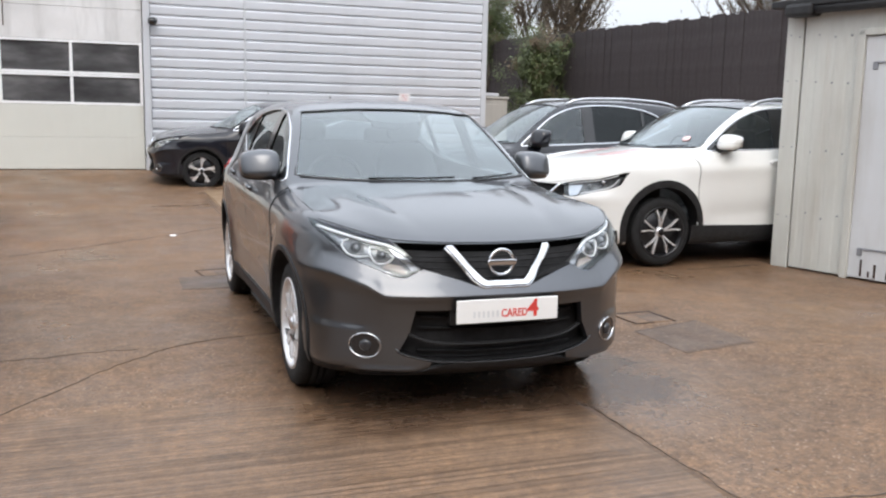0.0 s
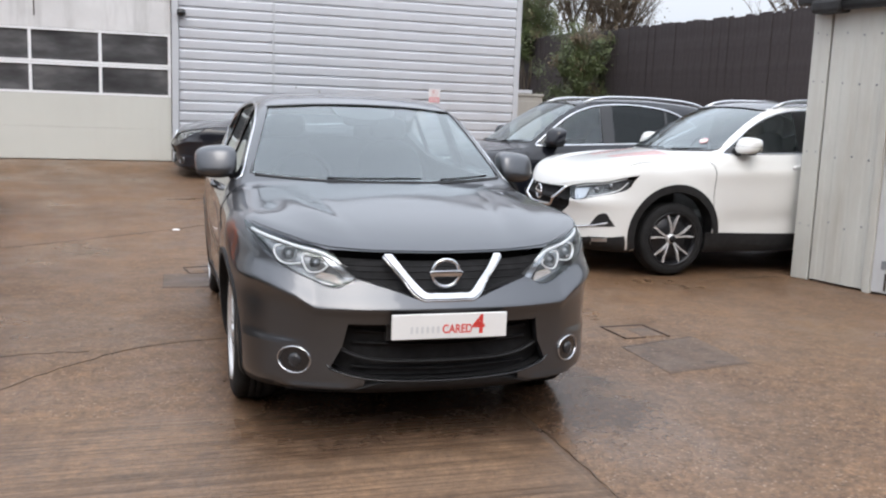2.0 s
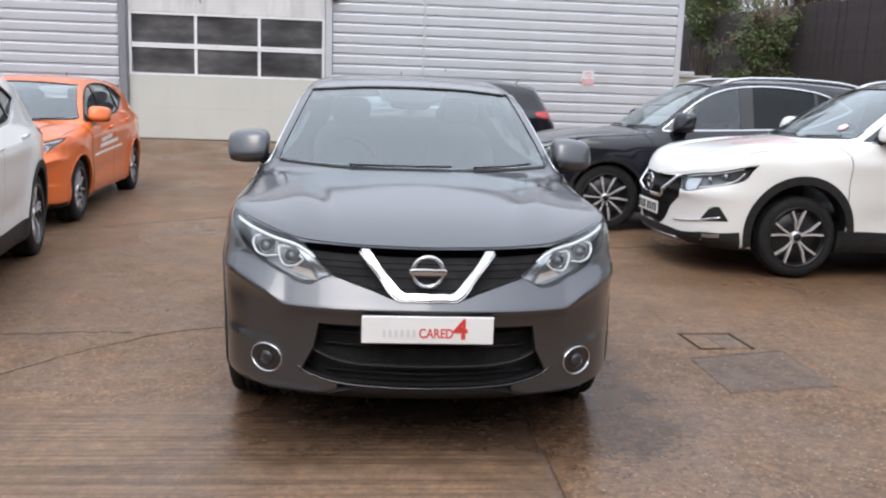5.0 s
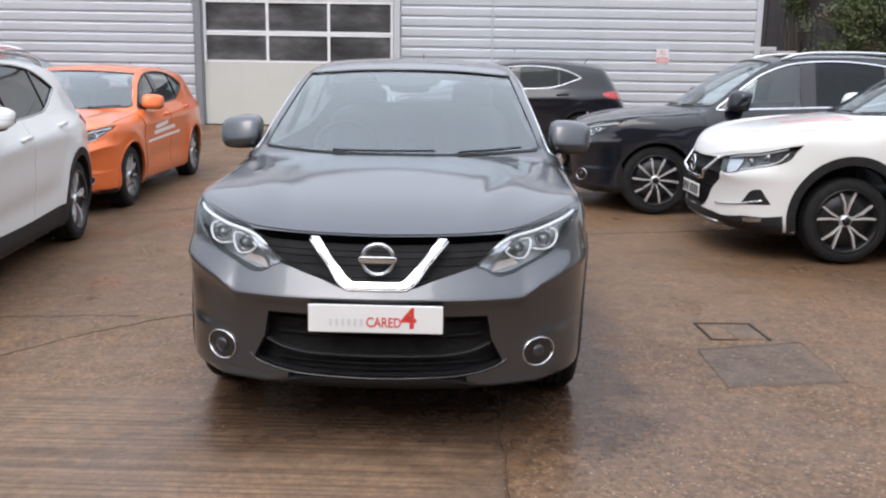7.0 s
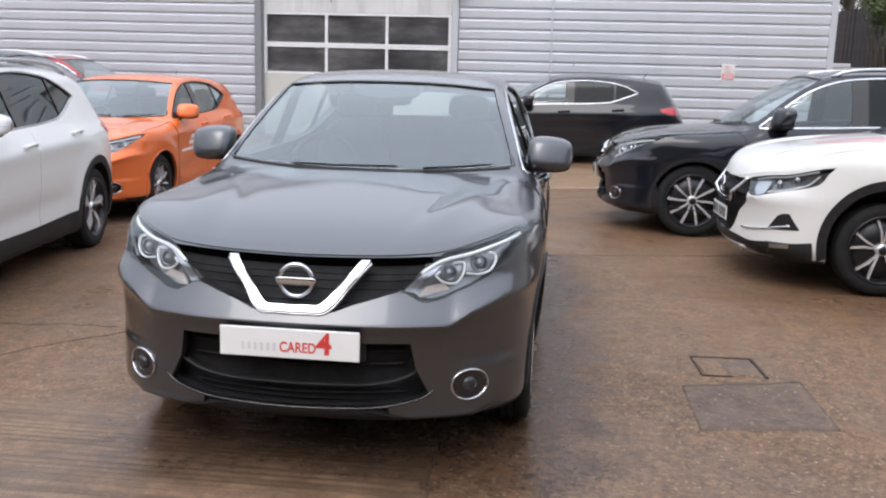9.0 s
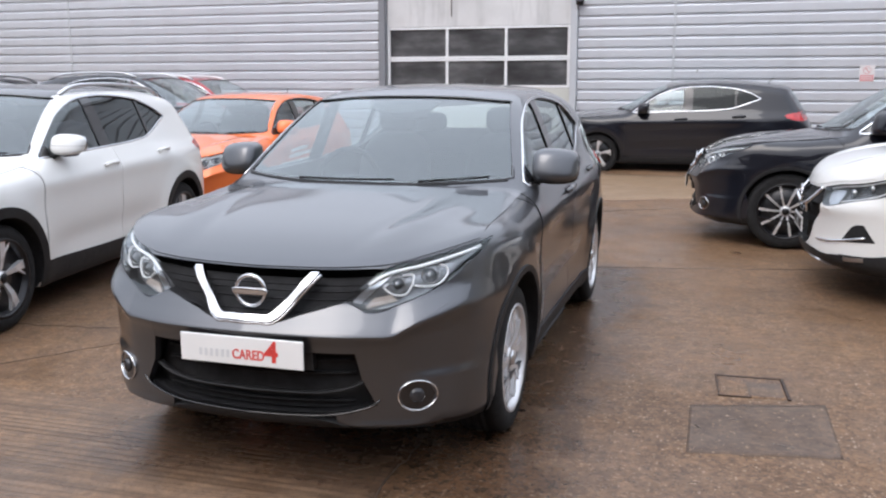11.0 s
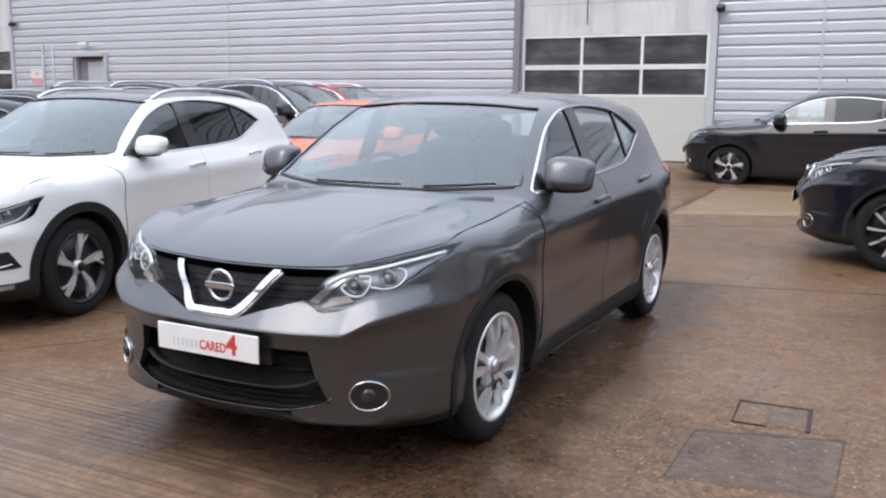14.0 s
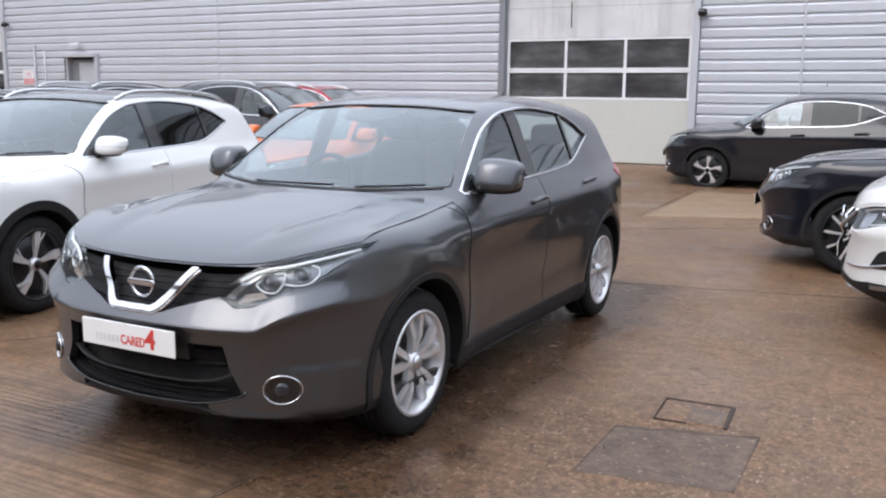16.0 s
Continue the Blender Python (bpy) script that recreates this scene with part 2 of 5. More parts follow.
def smooth_line(pts, count):
    """A smooth line through a few points, evenly cut."""
    P = np.array(pts, float)
    d = np.r_[0, np.cumsum(np.linalg.norm(np.diff(P, axis=0), axis=1) + 1e-6)]
    s = np.linspace(0, d[-1], count)
    m = np.zeros_like(P)
    h = np.diff(d)[:, None]
    sl = np.diff(P, axis=0) / h
    m[1:-1] = (sl[:-1] * h[1:] + sl[1:] * h[:-1]) / (h[1:] + h[:-1]) if len(P) > 2 else 0
    m[0], m[-1] = sl[0], sl[-1]
    i = np.clip(np.searchsorted(d, s, side="right") - 1, 0, len(P) - 2)
    t = ((s - d[i]) / h[i, 0])[:, None]
    hh = h[i]
    return (2 * t ** 3 - 3 * t ** 2 + 1) * P[i] + (t ** 3 - 2 * t ** 2 + t) * hh * m[i] + (-2 * t ** 3 + 3 * t ** 2) * P[i + 1] + (t ** 3 - t ** 2) * hh * m[i + 1]


def mono(pts):
    """A function through (x, value) points, smooth and without overshoot."""
    P = np.array(pts, float)
    X, Y = P[:, 0], P[:, 1]
    h = np.diff(X)
    s = np.diff(Y) / h
    m = np.zeros_like(Y)
    for i in range(1, len(X) - 1):
        if s[i - 1] * s[i] > 0:
            w1, w2 = 2 * h[i] + h[i - 1], h[i] + 2 * h[i - 1]
            m[i] = (w1 + w2) / (w1 / s[i - 1] + w2 / s[i])
    m[0], m[-1] = s[0], s[-1]

    x = np.linspace(X[0], X[-1], 1600)
    i = np.clip(np.searchsorted(X, x, side="right") - 1, 0, len(X) - 2)
    t = (x - X[i]) / h[i]
    y = (2 * t ** 3 - 3 * t ** 2 + 1) * Y[i] + (t ** 3 - 2 * t ** 2 + t) * h[i] * m[i] + (-2 * t ** 3 + 3 * t ** 2) * Y[i + 1] + (t ** 3 - t ** 2) * h[i] * m[i + 1]
    return lambda v: np.interp(v, x, y)


def prism(outline, axis, a, b):
    """A closed prism over a 2D outline: axis x takes (y, z), axis y takes (x, z)."""
    n = len(outline)
    V = [((w, p[0], p[1]) if axis == "x" else (p[0], w, p[1])) for w in (a, b) for p in outline]
    F = [tuple(range(n)), tuple(range(2 * n - 1, n - 1, -1))] + [(i, i + n, (i + 1) % n + n, (i + 1) % n) for i in range(n)]
    bm = bmesh.new()
    vs = [bm.verts.new(v) for v in V]
    for f in F:
        bm.faces.new([vs[i] for i in f])
    bmesh.ops.recalc_face_normals(bm, faces=bm.faces)
    return bm


def join_bm(bms, name):
    out = bmesh.new()
    for b in bms:
        me = bpy.data.meshes.new("tmp")
        b.to_mesh(me)
        b.free()
        out.from_mesh(me)
        bpy.data.meshes.remove(me)
    me = bpy.data.meshes.new(name)
    out.to_mesh(me)
    out.free()
    return me


def carve(base, cutters):
    """Base mesh minus the cutter meshes, one after another, as a new mesh."""
    ob = new("carving", base)
    others = []
    for c in cutters:
        o = new("cutter", c)
        others.append(o)
        md = ob.modifiers.new("cut", 'BOOLEAN')
        md.operation, md.solver, md.object = 'DIFFERENCE', 'EXACT', o
    dg = bpy.context.evaluated_depsgraph_get()
    dg.update()
    me = bpy.data.meshes.new_from_object(ob.evaluated_get(dg))
    for o in (ob, *others):
        bpy.data.objects.remove(o)
    return me


# ---- cars ----
class Shape:
    """The outer skin of a car: x runs back from the nose, y across, z up."""

    def __init__(self, roof, width, plan, nose, tail, kind="early"):
        self.kind = kind
        self.T0, self.wz, self.pl, self.nz, self.tz = mono(roof), mono(width), mono(plan), mono(nose), mono(tail)
        self.wx = mono([(0, .95), (.45, .985), (.9, 1.0), (2.0, .985), (3.4, 1.0), (3.9, .965), (4.4, .88)])
        self.sh = mono([(0, .02), (.5, .08), (1.15, .30), (1.5, .28), (2.0, .15), (3.2, -.05), (3.8, -.22), (4.4, -.22)])
        self.cr = mono([(0, .0), (.5, .005), (1.0, .03), (1.5, .045), (2.4, .062), (4.4, .05)])

    @staticmethod
    def edge(a):
        return 0.62 + 0.62 * np.clip(a - 0.57, 0, 0.22)

    @staticmethod
    def ease(v, a, b):
        t = np.clip((v - a) / (b - a), 0, 1)
        return t * t * (3 - 2 * t)

    @staticmethod
    def smax(a, b, k):
        h = np.maximum(k - np.abs(a - b), 0) / k
        return np.maximum(a, b) + h * h * k * 0.25

    def F(self, x, y, z):
        a = np.abs(y)
        e = 0.01
        xs = x - self.sh(x) * a * a
        slope = (self.T0(xs + e) - self.T0(xs - e)) / (2 * e)
        fold = a - (0.47 - 0.20 * np.clip(0.85 - x, 0, 0.7))
        ridge = (0.013 * np.exp(-((fold - 0.11) / 0.08) ** 2) - 0.006 * np.exp(-(fold / 0.032) ** 2)) * np.clip((1.15 - x) * 4, 0, 1) * np.clip((x - 0.2) * 3, 0, 1)
        top = (z - self.T0(xs) + self.cr(x) * (a / 0.8) ** 2 - ridge) / np.sqrt(1 + slope ** 2)
        w = self.wz(z) * self.wx(x)
        ws = (self.wz(z + e) - self.wz(z - e)) / (2 * e)
        flare = 0.018 * (np.exp(-((np.hypot(x - .88, z - .36) - .44) / .09) ** 2) + np.exp(-((np.hypot(x - 3.53, z - .36) - .44) / .09) ** 2)) * (z < 1.0)
        lift = z - (0.885 + 0.035 * (x - 1.2))
        crease = 0.016 * np.exp(-(lift / np.where(lift < 0, 0.085, 0.042)) ** 2) * np.clip((x - 1.0) * 2, 0, 1) * np.clip((4.2 - x) * 3, 0, 1)
        hollow = 0.018 * np.exp(-((z - (0.45 + 0.03 * (x - 1.2))) / 0.10) ** 2) * np.clip((x - 1.3) * 3, 0, 1) * np.clip((3.1 - x) * 3, 0, 1)
        side = (a - w - flare - crease + hollow) / np.sqrt(1 + ws ** 2)
        es = 0.02
        zz = z
        if self.kind == "early":
            # the bumper's upper edge runs level and then climbs beside the lamps; below it the cheeks fall inward to a ledge
            edge = self.edge(a)
            zz = z - (edge - 0.62) * np.where(z > 0.62, np.clip(1 - (z - 0.62) / 0.30, 0, 1), np.clip((z - 0.45) / 0.17, 0, 1))
        front = self.nz(zz) + self.pl(a) - x
        if self.kind == "early":
            front = front + 0.012 * self.ease(a, 0.56, 0.70) * (1 - self.ease(a, 0.82, 0.9)) * np.clip((edge - z) / (edge - 0.480), 0, 1) * self.ease(z, 0.440, 0.478)
            front = front - 0.022 * np.exp(-((z - 0.258) / 0.016) ** 2) * self.ease(a, 0.34, 0.46) * (1 - self.ease(a, 0.64, 0.72))
        fs = np.hypot((self.nz(zz + es) - self.nz(zz - es)) / (2 * es), (self.pl(a + es) - self.pl(a - es)) / (2 * es))
        front = front / np.sqrt(1 + fs ** 2)
        rear = x - self.tz(z) + 0.32 * (a / 0.9) ** 4
        f = self.smax(top, side, 0.09)
        f = self.smax(f, front, 0.05)
        f = self.smax(f, rear, 0.10)
        return self.smax(f, 0.19 - z, 0.05)

    def root(self, A, B, off=0.0):
        """From points A outside to points B inside: where the skin lies."""
        A, B = np.array(A, float), np.array(B, float)
        steps = 28
        k = np.arange(1, steps + 1)[:, None, None] / steps
        G = A[None] + (B - A)[None] * k
        inside = self.F(G[..., 0], G[..., 1], G[..., 2]) <= off
        inside[-1] = True
        i = np.argmax(inside, 0)[:, None]
        lo, hi = A + (B - A) * i / steps, A + (B - A) * (i + 1) / steps
        for _ in range(12):
            m = (lo + hi) / 2
            c = (self.F(m[:, 0], m[:, 1], m[:, 2]) <= off)[:, None]
            hi, lo = np.where(c, m, hi), np.where(c, lo, m)
        best = hi
        return best

    def normal(self, P):
        e = 0.004
        g = np.stack([self.F(P[:, 0] + d[0], P[:, 1] + d[1], P[:, 2] + d[2]) - self.F(P[:, 0] - d[0], P[:, 1] - d[1], P[:, 2] - d[2]) for d in ((e, 0, 0), (0, e, 0), (0, 0, e))], 1)
        return g / (np.linalg.norm(g, axis=1)[:, None] + 1e-9)

    def on(self, view, uv, off=0.0, side=1):
        """Points of the skin under 2D points: front and back take (y, z), side (x, z), top (x, y)."""
        uv = np.array(uv, float)
        n = len(uv)
        c = lambda v: np.full(n, v)
        if view == "front":
            A, B = np.stack([c(-.4), uv[:, 0], uv[:, 1]], 1), np.stack([c(2.4), uv[:, 0], uv[:, 1]], 1)
        elif view == "back":
            A, B = np.stack([c(4.7), uv[:, 0], uv[:, 1]], 1), np.stack([c(3.0), uv[:, 0], uv[:, 1]], 1)
        elif view == "side":
            A, B = np.stack([uv[:, 0], c(1.15 * side), uv[:, 1]], 1), np.stack([uv[:, 0], c(0.1 * side), uv[:, 1]], 1)
        else:
            A, B = np.stack([uv[:, 0], uv[:, 1], c(1.8)], 1), np.stack([uv[:, 0], uv[:, 1], c(0.5)], 1)
        P = self.root(A, B)
        N = self.normal(P)
        return P + N * off, N

    def skin(self, off=0.0, na=120, ns=96, nc=30, x0=0.95, x1=3.5, zc=0.72, keep=None, tuck=0.0):
        """A closed mesh of the skin; keep gives a further bound."""
        base = self.F
        if keep:
            self.F = lambda x, y, z: np.maximum(base(x, y, z) + off, keep(x, y, z))
        elif tuck:
            # behind the bumper panels the shell steps back
            self.F = lambda x, y, z: base(x, y, z) + tuck * (1 - self.ease(x, 0.44, 0.49)) * (1 - self.ease(z, 0.66, 0.72))
        rows = []
        ang = 2 * np.pi * (np.arange(na) + 0.5) / na
        R = np.stack([np.zeros(na), np.cos(ang), np.sin(ang)], 1)
        specs = [(x0, p) for p in np.linspace(np.pi / 2, 0, nc, endpoint=False)[1:]] + [(x, 0.0) for x in np.linspace(x0, x1, ns)] + [(x1, -p) for p in np.linspace(0, np.pi / 2, nc, endpoint=False)[1:]]
        A, B = [], []
        for x, p in specs:
            d = R * np.cos(p) - np.array([np.sin(p), 0, 0])
            c = np.array([x, 0, zc])
            A.append(c + d * 2.0)
            B.append(np.broadcast_to(c, (na, 3)))
        A.append(np.array([[x0 - 2.0, 0, zc], [x1 + 2.0, 0, zc]]))
        B.append(np.array([[x0, 0, zc], [x1, 0, zc]]))
        V = self.root(np.concatenate(A), np.concatenate(B))
        self.F = base
        m = len(specs)
        F = []
        for i in range(m - 1):
            for k in range(na):
                k2 = (k + 1) % na
                F.append((i * na + k, (i + 1) * na + k, (i + 1) * na + k2, i * na + k2))
        for k in range(na):
            k2 = (k + 1) % na
            F.append((m * na, k, k2))
            F.append((m * na + 1, (m - 1) * na + k2, (m - 1) * na + k))
        a, b, c = (V[F[(m // 2) * na + na // 4][i]] for i in range(3))
        if np.dot(np.cross(b - a, c - a), (a + b + c) / 3 - np.array([a[0], 0, zc])) < 0:
            F = [f[::-1] for f in F]
        return V, F


def patch(sh, view, lower, upper, off=0.0, thick=0.012, nu=24, nv=8, side=1, inset=0.0):
    """A panel that follows the skin between two lines, with thickness."""
    lo, up = smooth_line(lower, nu), smooth_line(upper, nu)
    if inset:
        mid = (lo + up) / 2
        ln = np.linalg.norm(up - lo, axis=1)[:, None] + 1e-6
        lo, up = mid + (lo - mid) * (1 - 2 * inset / ln), mid + (up - mid) * (1 - 2 * inset / ln)
    uv = np.concatenate([lo + (up - lo) * v for v in np.linspace(0, 1, nv)])
    P, N = sh.on(view, uv, off, side)
    Q = P - N * thick
    V = np.concatenate([P, Q])
    n = nu * nv
    F = []
    for j in range(nv - 1):
        for i in range(nu - 1):
            a, b, c, d = j * nu + i, j * nu + i + 1, (j + 1) * nu + i + 1, (j + 1) * nu + i
            F.append((a, b, c, d))
            F.append((a + n, d + n, c + n, b + n))
    sheet = len(F)
    rim = [i for i in range(nu)] + [j * nu + nu - 1 for j in range(1, nv)] + [(nv - 1) * nu + i for i in range(nu - 2, -1, -1)] + [j * nu for j in range(nv - 2, 0, -1)]
    m = len(rim)
    R = np.concatenate([V[rim], V[[r + n for r in rim]]])
    k = len(V)
    V = np.concatenate([V, R])
    for i in range(m):
        j = (i + 1) % m
        F.append((k + i, k + i + m, k + j + m, k + j))
    # turn faces outward
    p = [np.array(V[v]) for v in F[(nv // 2) * (nu - 1) * 2 + (nu // 2) * 2]]
    if np.dot(np.cross(p[1] - p[0], p[2] - p[0]), N[(nv // 2) * nu + nu // 2]) < 0:
        F = [f[::-1] for f in F]
    return V, F, sheet


def outline(lower, upper, n=24):
    lo, up = smooth_line(lower, n), smooth_line(upper, n)
    pts = [tuple(p) for p in lo] + [tuple(p) for p in up[::-1]]
    out = [pts[0]]
    for p in pts[1:]:
        if math.dist(p, out[-1]) > 0.002:
            out.append(p)
    if math.dist(out[0], out[-1]) < 0.002:
        out.pop()
    return out


def strip(sh, view, pts, ra, rb, off=0.0, count=40, side=1, closed=False, sides=8, power=2.6):
    L = smooth_line(pts, count) if not closed else np.array(pts)
    P, N = sh.on(view, L, off, side)
    return tube(P, ra, rb, closed, sides, N, power)


KNOWN = {}


def kept(fn, kind):
    """Shapes asked for again are taken from memory."""
    def get(*a, **k):
        key = (kind, a[0].kind, repr(a[1:]), repr(sorted(k.items())))
        if key not in KNOWN:
            KNOWN[key] = fn(*a, **k)
        return KNOWN[key]
    return get


patch, strip = kept(patch, "patch"), kept(strip, "strip")


def wheel(parent, x, y, r, width, rim_r, style, s):
    """A wheel whose outer face looks along s: hub and disc, with tyre and rim."""
    hub = part("wheel", lathe([(0.001, -0.06), (0.15, -0.06), (0.15, -0.035), (0.07, -0.03), (0.06, 0.0), (0.001, 0.0)], 32), DISC, parent, "steel brake disc and hub")
    hub.matrix_basis = Matrix.Translation((x, y, r)) @ Matrix.Rotation(0 if s > 0 else math.pi, 4, 'Z')
    h = width / 2
    tp = [(rim_r - .012, -h * .86), (rim_r + .012, -h * .98), (r - .05, -h * 1.0), (r - .018, -h * .90), (r - .004, -h * .72), (r - .004, -h * .36), (r - .012, -h * .34), (r - .012, -h * .30), (r, -h * .28), (r, -h * .03), (r - .009, -h * .02)]
    tp = tp + [(a, -b) for a, b in reversed(tp)]
    part("tyre", lathe(tp, 64), RUBBER, hub)
    o = h * 0.94
    bars = ALLOY
    rim = bmesh.new()
    me = mesh_of("rim", *lathe([(rim_r - .004, -h * .8), (rim_r - .03, -h * .7), (rim_r - .035, o - .03), (rim_r - .016, o - .012), (rim_r - .012, o + .004), (rim_r + .004, o + .006), (rim_r + .008, o - .01), (rim_r + .002, o - .03), (rim_r - .004, -h * .8)], 64), bars)
    rim.from_mesh(me)
    bpy.data.meshes.remove(me)

    def spoke(a0, a1, r0, r1, w0, w1, d0=0.0, deep=.03):
        q = []
        for rr, aa, ww, zz in ((r0, a0, w0, o - .012 - .015), ((r0 + r1) / 2, (a0 + a1) / 2, (w0 + w1) / 2, o - .006), (r1, a1, w1, o - .012)):
            cx, cz = rr * math.cos(aa), rr * math.sin(aa)
            tx, tz = -math.sin(aa), math.cos(aa)
            q.append([rim.verts.new((cx + tx * ww * k, zz - dd, cz + tz * ww * k)) for k, dd in ((-1, deep), (-.82, .0), (.82, .0), (1, deep))])
        for A, B in zip(q, q[1:]):
            for i in range(4):
                rim.faces.new((A[i], B[i], B[(i + 1) % 4], A[(i + 1) % 4]))
    lip = rim
    rim = bmesh.new()
    R1 = rim_r - .018
    if style == "ten":
        for k in range(5):
            a = 2 * math.pi * k / 5 + .3
            for d in (-1, 1):
                spoke(a + d * .19, a + d * .235, .030, R1, .015, .021)
    elif style == "fan":
        for k in range(5):
            a = 2 * math.pi * k / 5 + .3
            spoke(a, a + .10, .04, R1, .013, .036)
            spoke(a + .02, a + .40, .10, R1, .007, .010)
    elif style == "star":
        for k in range(5):
            a = 2 * math.pi * k / 5 + .3
            for d in (-1, 1):
                spoke(a + d * .07, a + d * .25, .04, R1, .008, .011)
    else:
        for k in range(10):
            a = 2 * math.pi * k / 10
            spoke(a, a + .08, .04, R1, .009, .015)
    me = mesh_of("hubcap", *lathe([(.001, o - .010), (.030, o - .012), (.046, o - .022), (.052, o - .05)], 32), bars)
    rim.from_mesh(me)
    bpy.data.meshes.remove(me)
    bmesh.ops.recalc_face_normals(rim, faces=rim.faces)
    two = style in ("fan", "star", "many")
    part("rim", lip, DARK_ALLOY if two else bars, hub, "dark alloy rim" if two else "silver alloy rim")
    part("spokes", rim, bars, hub, "machined silver spokes")
    part("cap", lathe([(.001, o + .002), (.030, o), (.034, o - .008)], 24), DARK_ALLOY if two else SATIN, hub)
    if two:
        part("rim_insert", lathe([(.06, o - .034), (R1 - .005, o - .03), (R1 - .002, o - .04), (.06, o - .05)], 48), DARK_ALLOY, hub, "dark inner face of the rim")
    else:
        # dark disc behind the spokes; the shade in there is put into its colour
        part("barrel", lathe([(rim_r - .036, -h * .6), (.16, -h * .6), (.15, -h * .5)], 40), DARK_ALLOY, hub, "inner barrel coloured dark for the shade behind the spokes")


def lens_lamp(parent, sh, y, z, r, deep, size, name="projector"):
    P, N = sh.on("front", [(y, z)], -deep)
    base = part(name, lathe([(r * 1.15, -.012), (r * 1.12, .010), (r, .012), (r * .95, 0), (r * .8, -.02), (.001, -.03)], 32, "x"), LAMP_DARK, parent)
    d = Vector((-1, 0.18 * math.copysign(1, y), 0.0))
    base.matrix_basis = Matrix.Translation(P[0] * size) @ d.to_track_quat('X', 'Z').to_matrix().to_4x4()
    part("bulb_lens", lathe([(r * .8, -.012), (r * .68, .004), (r * .4, .014), (.001, .018)], 24, "x"), BULB_GLASS, base)
    return base


def build_car(name, label, m, coat, scale=(1, 1, 1), wheels="ten", wheel_r=.345, rim_r=.236, face="early", rails=False, rear_glass=None, dense=1.0, trim_line=CHROME, group="", plate="bars", roof_mat=None, arch_trim=True, side_text=False, hood_film=False, axle=.88, tall=0.0):
    sx, sy, sz = scale
    S = Matrix.Diagonal((sx, sy, sz, 1))
    Sv = np.array([sx, sy, sz])
    late = face == "late"
    sh = Shape(
        [(-.2, .55), (0, .70), (.10, .815), (.22, .885), (.40, .945), (.7, 1.0), (1.0, 1.045), (1.16, 1.07), (1.26, 1.125), (1.5, 1.27), (1.8, 1.425), (1.98, 1.497), (2.15, 1.533), (2.45, 1.557), (2.8, 1.562), (3.3, 1.538), (3.75, 1.492), (3.93, 1.455), (4.06, 1.31), (4.2, 1.10), (4.28, .98), (4.36, .90), (4.5, .7)],
        [(.15, .80), (.22, .845), (.32, .868), (.45, .882), (.6, .890), (.75, .893), (.87, .890), (.95, .878), (1.02, .850), (1.08, .812), (1.18, .768), (1.32, .710), (1.45, .652), (1.55, .595), (1.65, .50)],
        [(0, 0), (.2, .010), (.35, .030), (.5, .072), (.62, .125), (.72, .20), (.79, .29), (.84, .40), (.88, .56), (.95, .95)],
        [(.15, .23), (.2, .16), (.24, .085), (.262, .045), (.285, .030), (.31, .028), (.42, .030), (.52, .022), (.58, .008), (.610, -.007), (.620, -.010), (.632, -.003), (.69, .038), (.735, .066), (.80, .082), (.88, .115), (.98, .2)],
        [(.15, 4.15), (.25, 4.24), (.4, 4.335), (.6, 4.365), (.78, 4.34), (.9, 4.31), (1.0, 4.28), (1.2, 4.22), (1.5, 4.1)], face)
    car = thing(name, label, "car", m, group)

    def add(nm, data, mat, par=None, lab=""):
        V, F = data[0], data[1]
        V = np.array(V, float)
        V[:, 2] += tall * np.clip((V[:, 2] - 1.06) / .42, 0, 1)
        V = V * Sv
        if mat in (GLASS, SCREEN, PRIVACY, LENS):
            me = mesh_of(nm, V, F, [mat, CLEAR])
            n_in = data[2]
            me.polygons.foreach_set("material_index", [0 if (i < n_in and i % 2 == 0) else 1 for i in range(len(F))])
            return part(nm, me, None, par or car, lab)
        return part(nm, (V, F), mat, par or car, lab)

    # body shell with cabin, arches and openings cut out
    fx, rx, wr = axle, .88 + 2.645, wheel_r
    na, ns, nc = int(176 * dense), int(110 * dense), int(84 * dense)
    shell = ("shell", face, dense, axle)
    V, F = sh.skin(0.0, na, ns, nc, tuck=0.0 if late else .034) if shell not in KNOWN else ([], [])
    body = mesh_of("body", V, F, [coat, CABIN, TRIM, HEADLINER])
    arches = []
    for x in (fx, rx):
        for s in (-1, 1):
            ring = [(x + .39 * math.cos(a), max(.345 + .39 * math.sin(a), .10)) for a in np.linspace(-math.pi * .3, math.pi * 1.3, 40)]
            arches.append(prism(ring, "y", s * .55, s * 1.2))
    cav_keep = lambda x, y, z: np.maximum(np.maximum(.40 - z, 1.12 - x), np.maximum(x - 4.16, np.maximum(np.abs(y) - .80, np.where(z < .80, np.abs(y) - .74, -9))))
    cv, cf = sh.skin(.05, 72, 48, 14, 1.7, 3.5, .98, cav_keep) if shell not in KNOWN else ([], [])
    cavity = mesh_of("cavity", cv, cf, [CABIN])
    dlo_lo = [(1.45, 1.057), (1.75, 1.066), (2.3, 1.083), (2.8, 1.105), (3.02, 1.127), (3.12, 1.153), (3.30, 1.216), (3.485, 1.284)]
    dlo_up = [(1.45, 1.072), (1.66, 1.215), (1.90, 1.358), (2.13, 1.436), (2.45, 1.473), (2.9, 1.464), (3.12, 1.436), (3.34, 1.366), (3.485, 1.293)]
    ws_lo = [(-.728, 1.092), (-.64, 1.084), (-.4, 1.075), (0, 1.071), (.4, 1.075), (.64, 1.084), (.728, 1.092)]
    ws_up = [(-.580, 1.458), (-.3, 1.480), (0, 1.486), (.3, 1.480), (.580, 1.458)]
    bw_lo = [(-.60, 1.12), (0, 1.08), (.60, 1.12)]
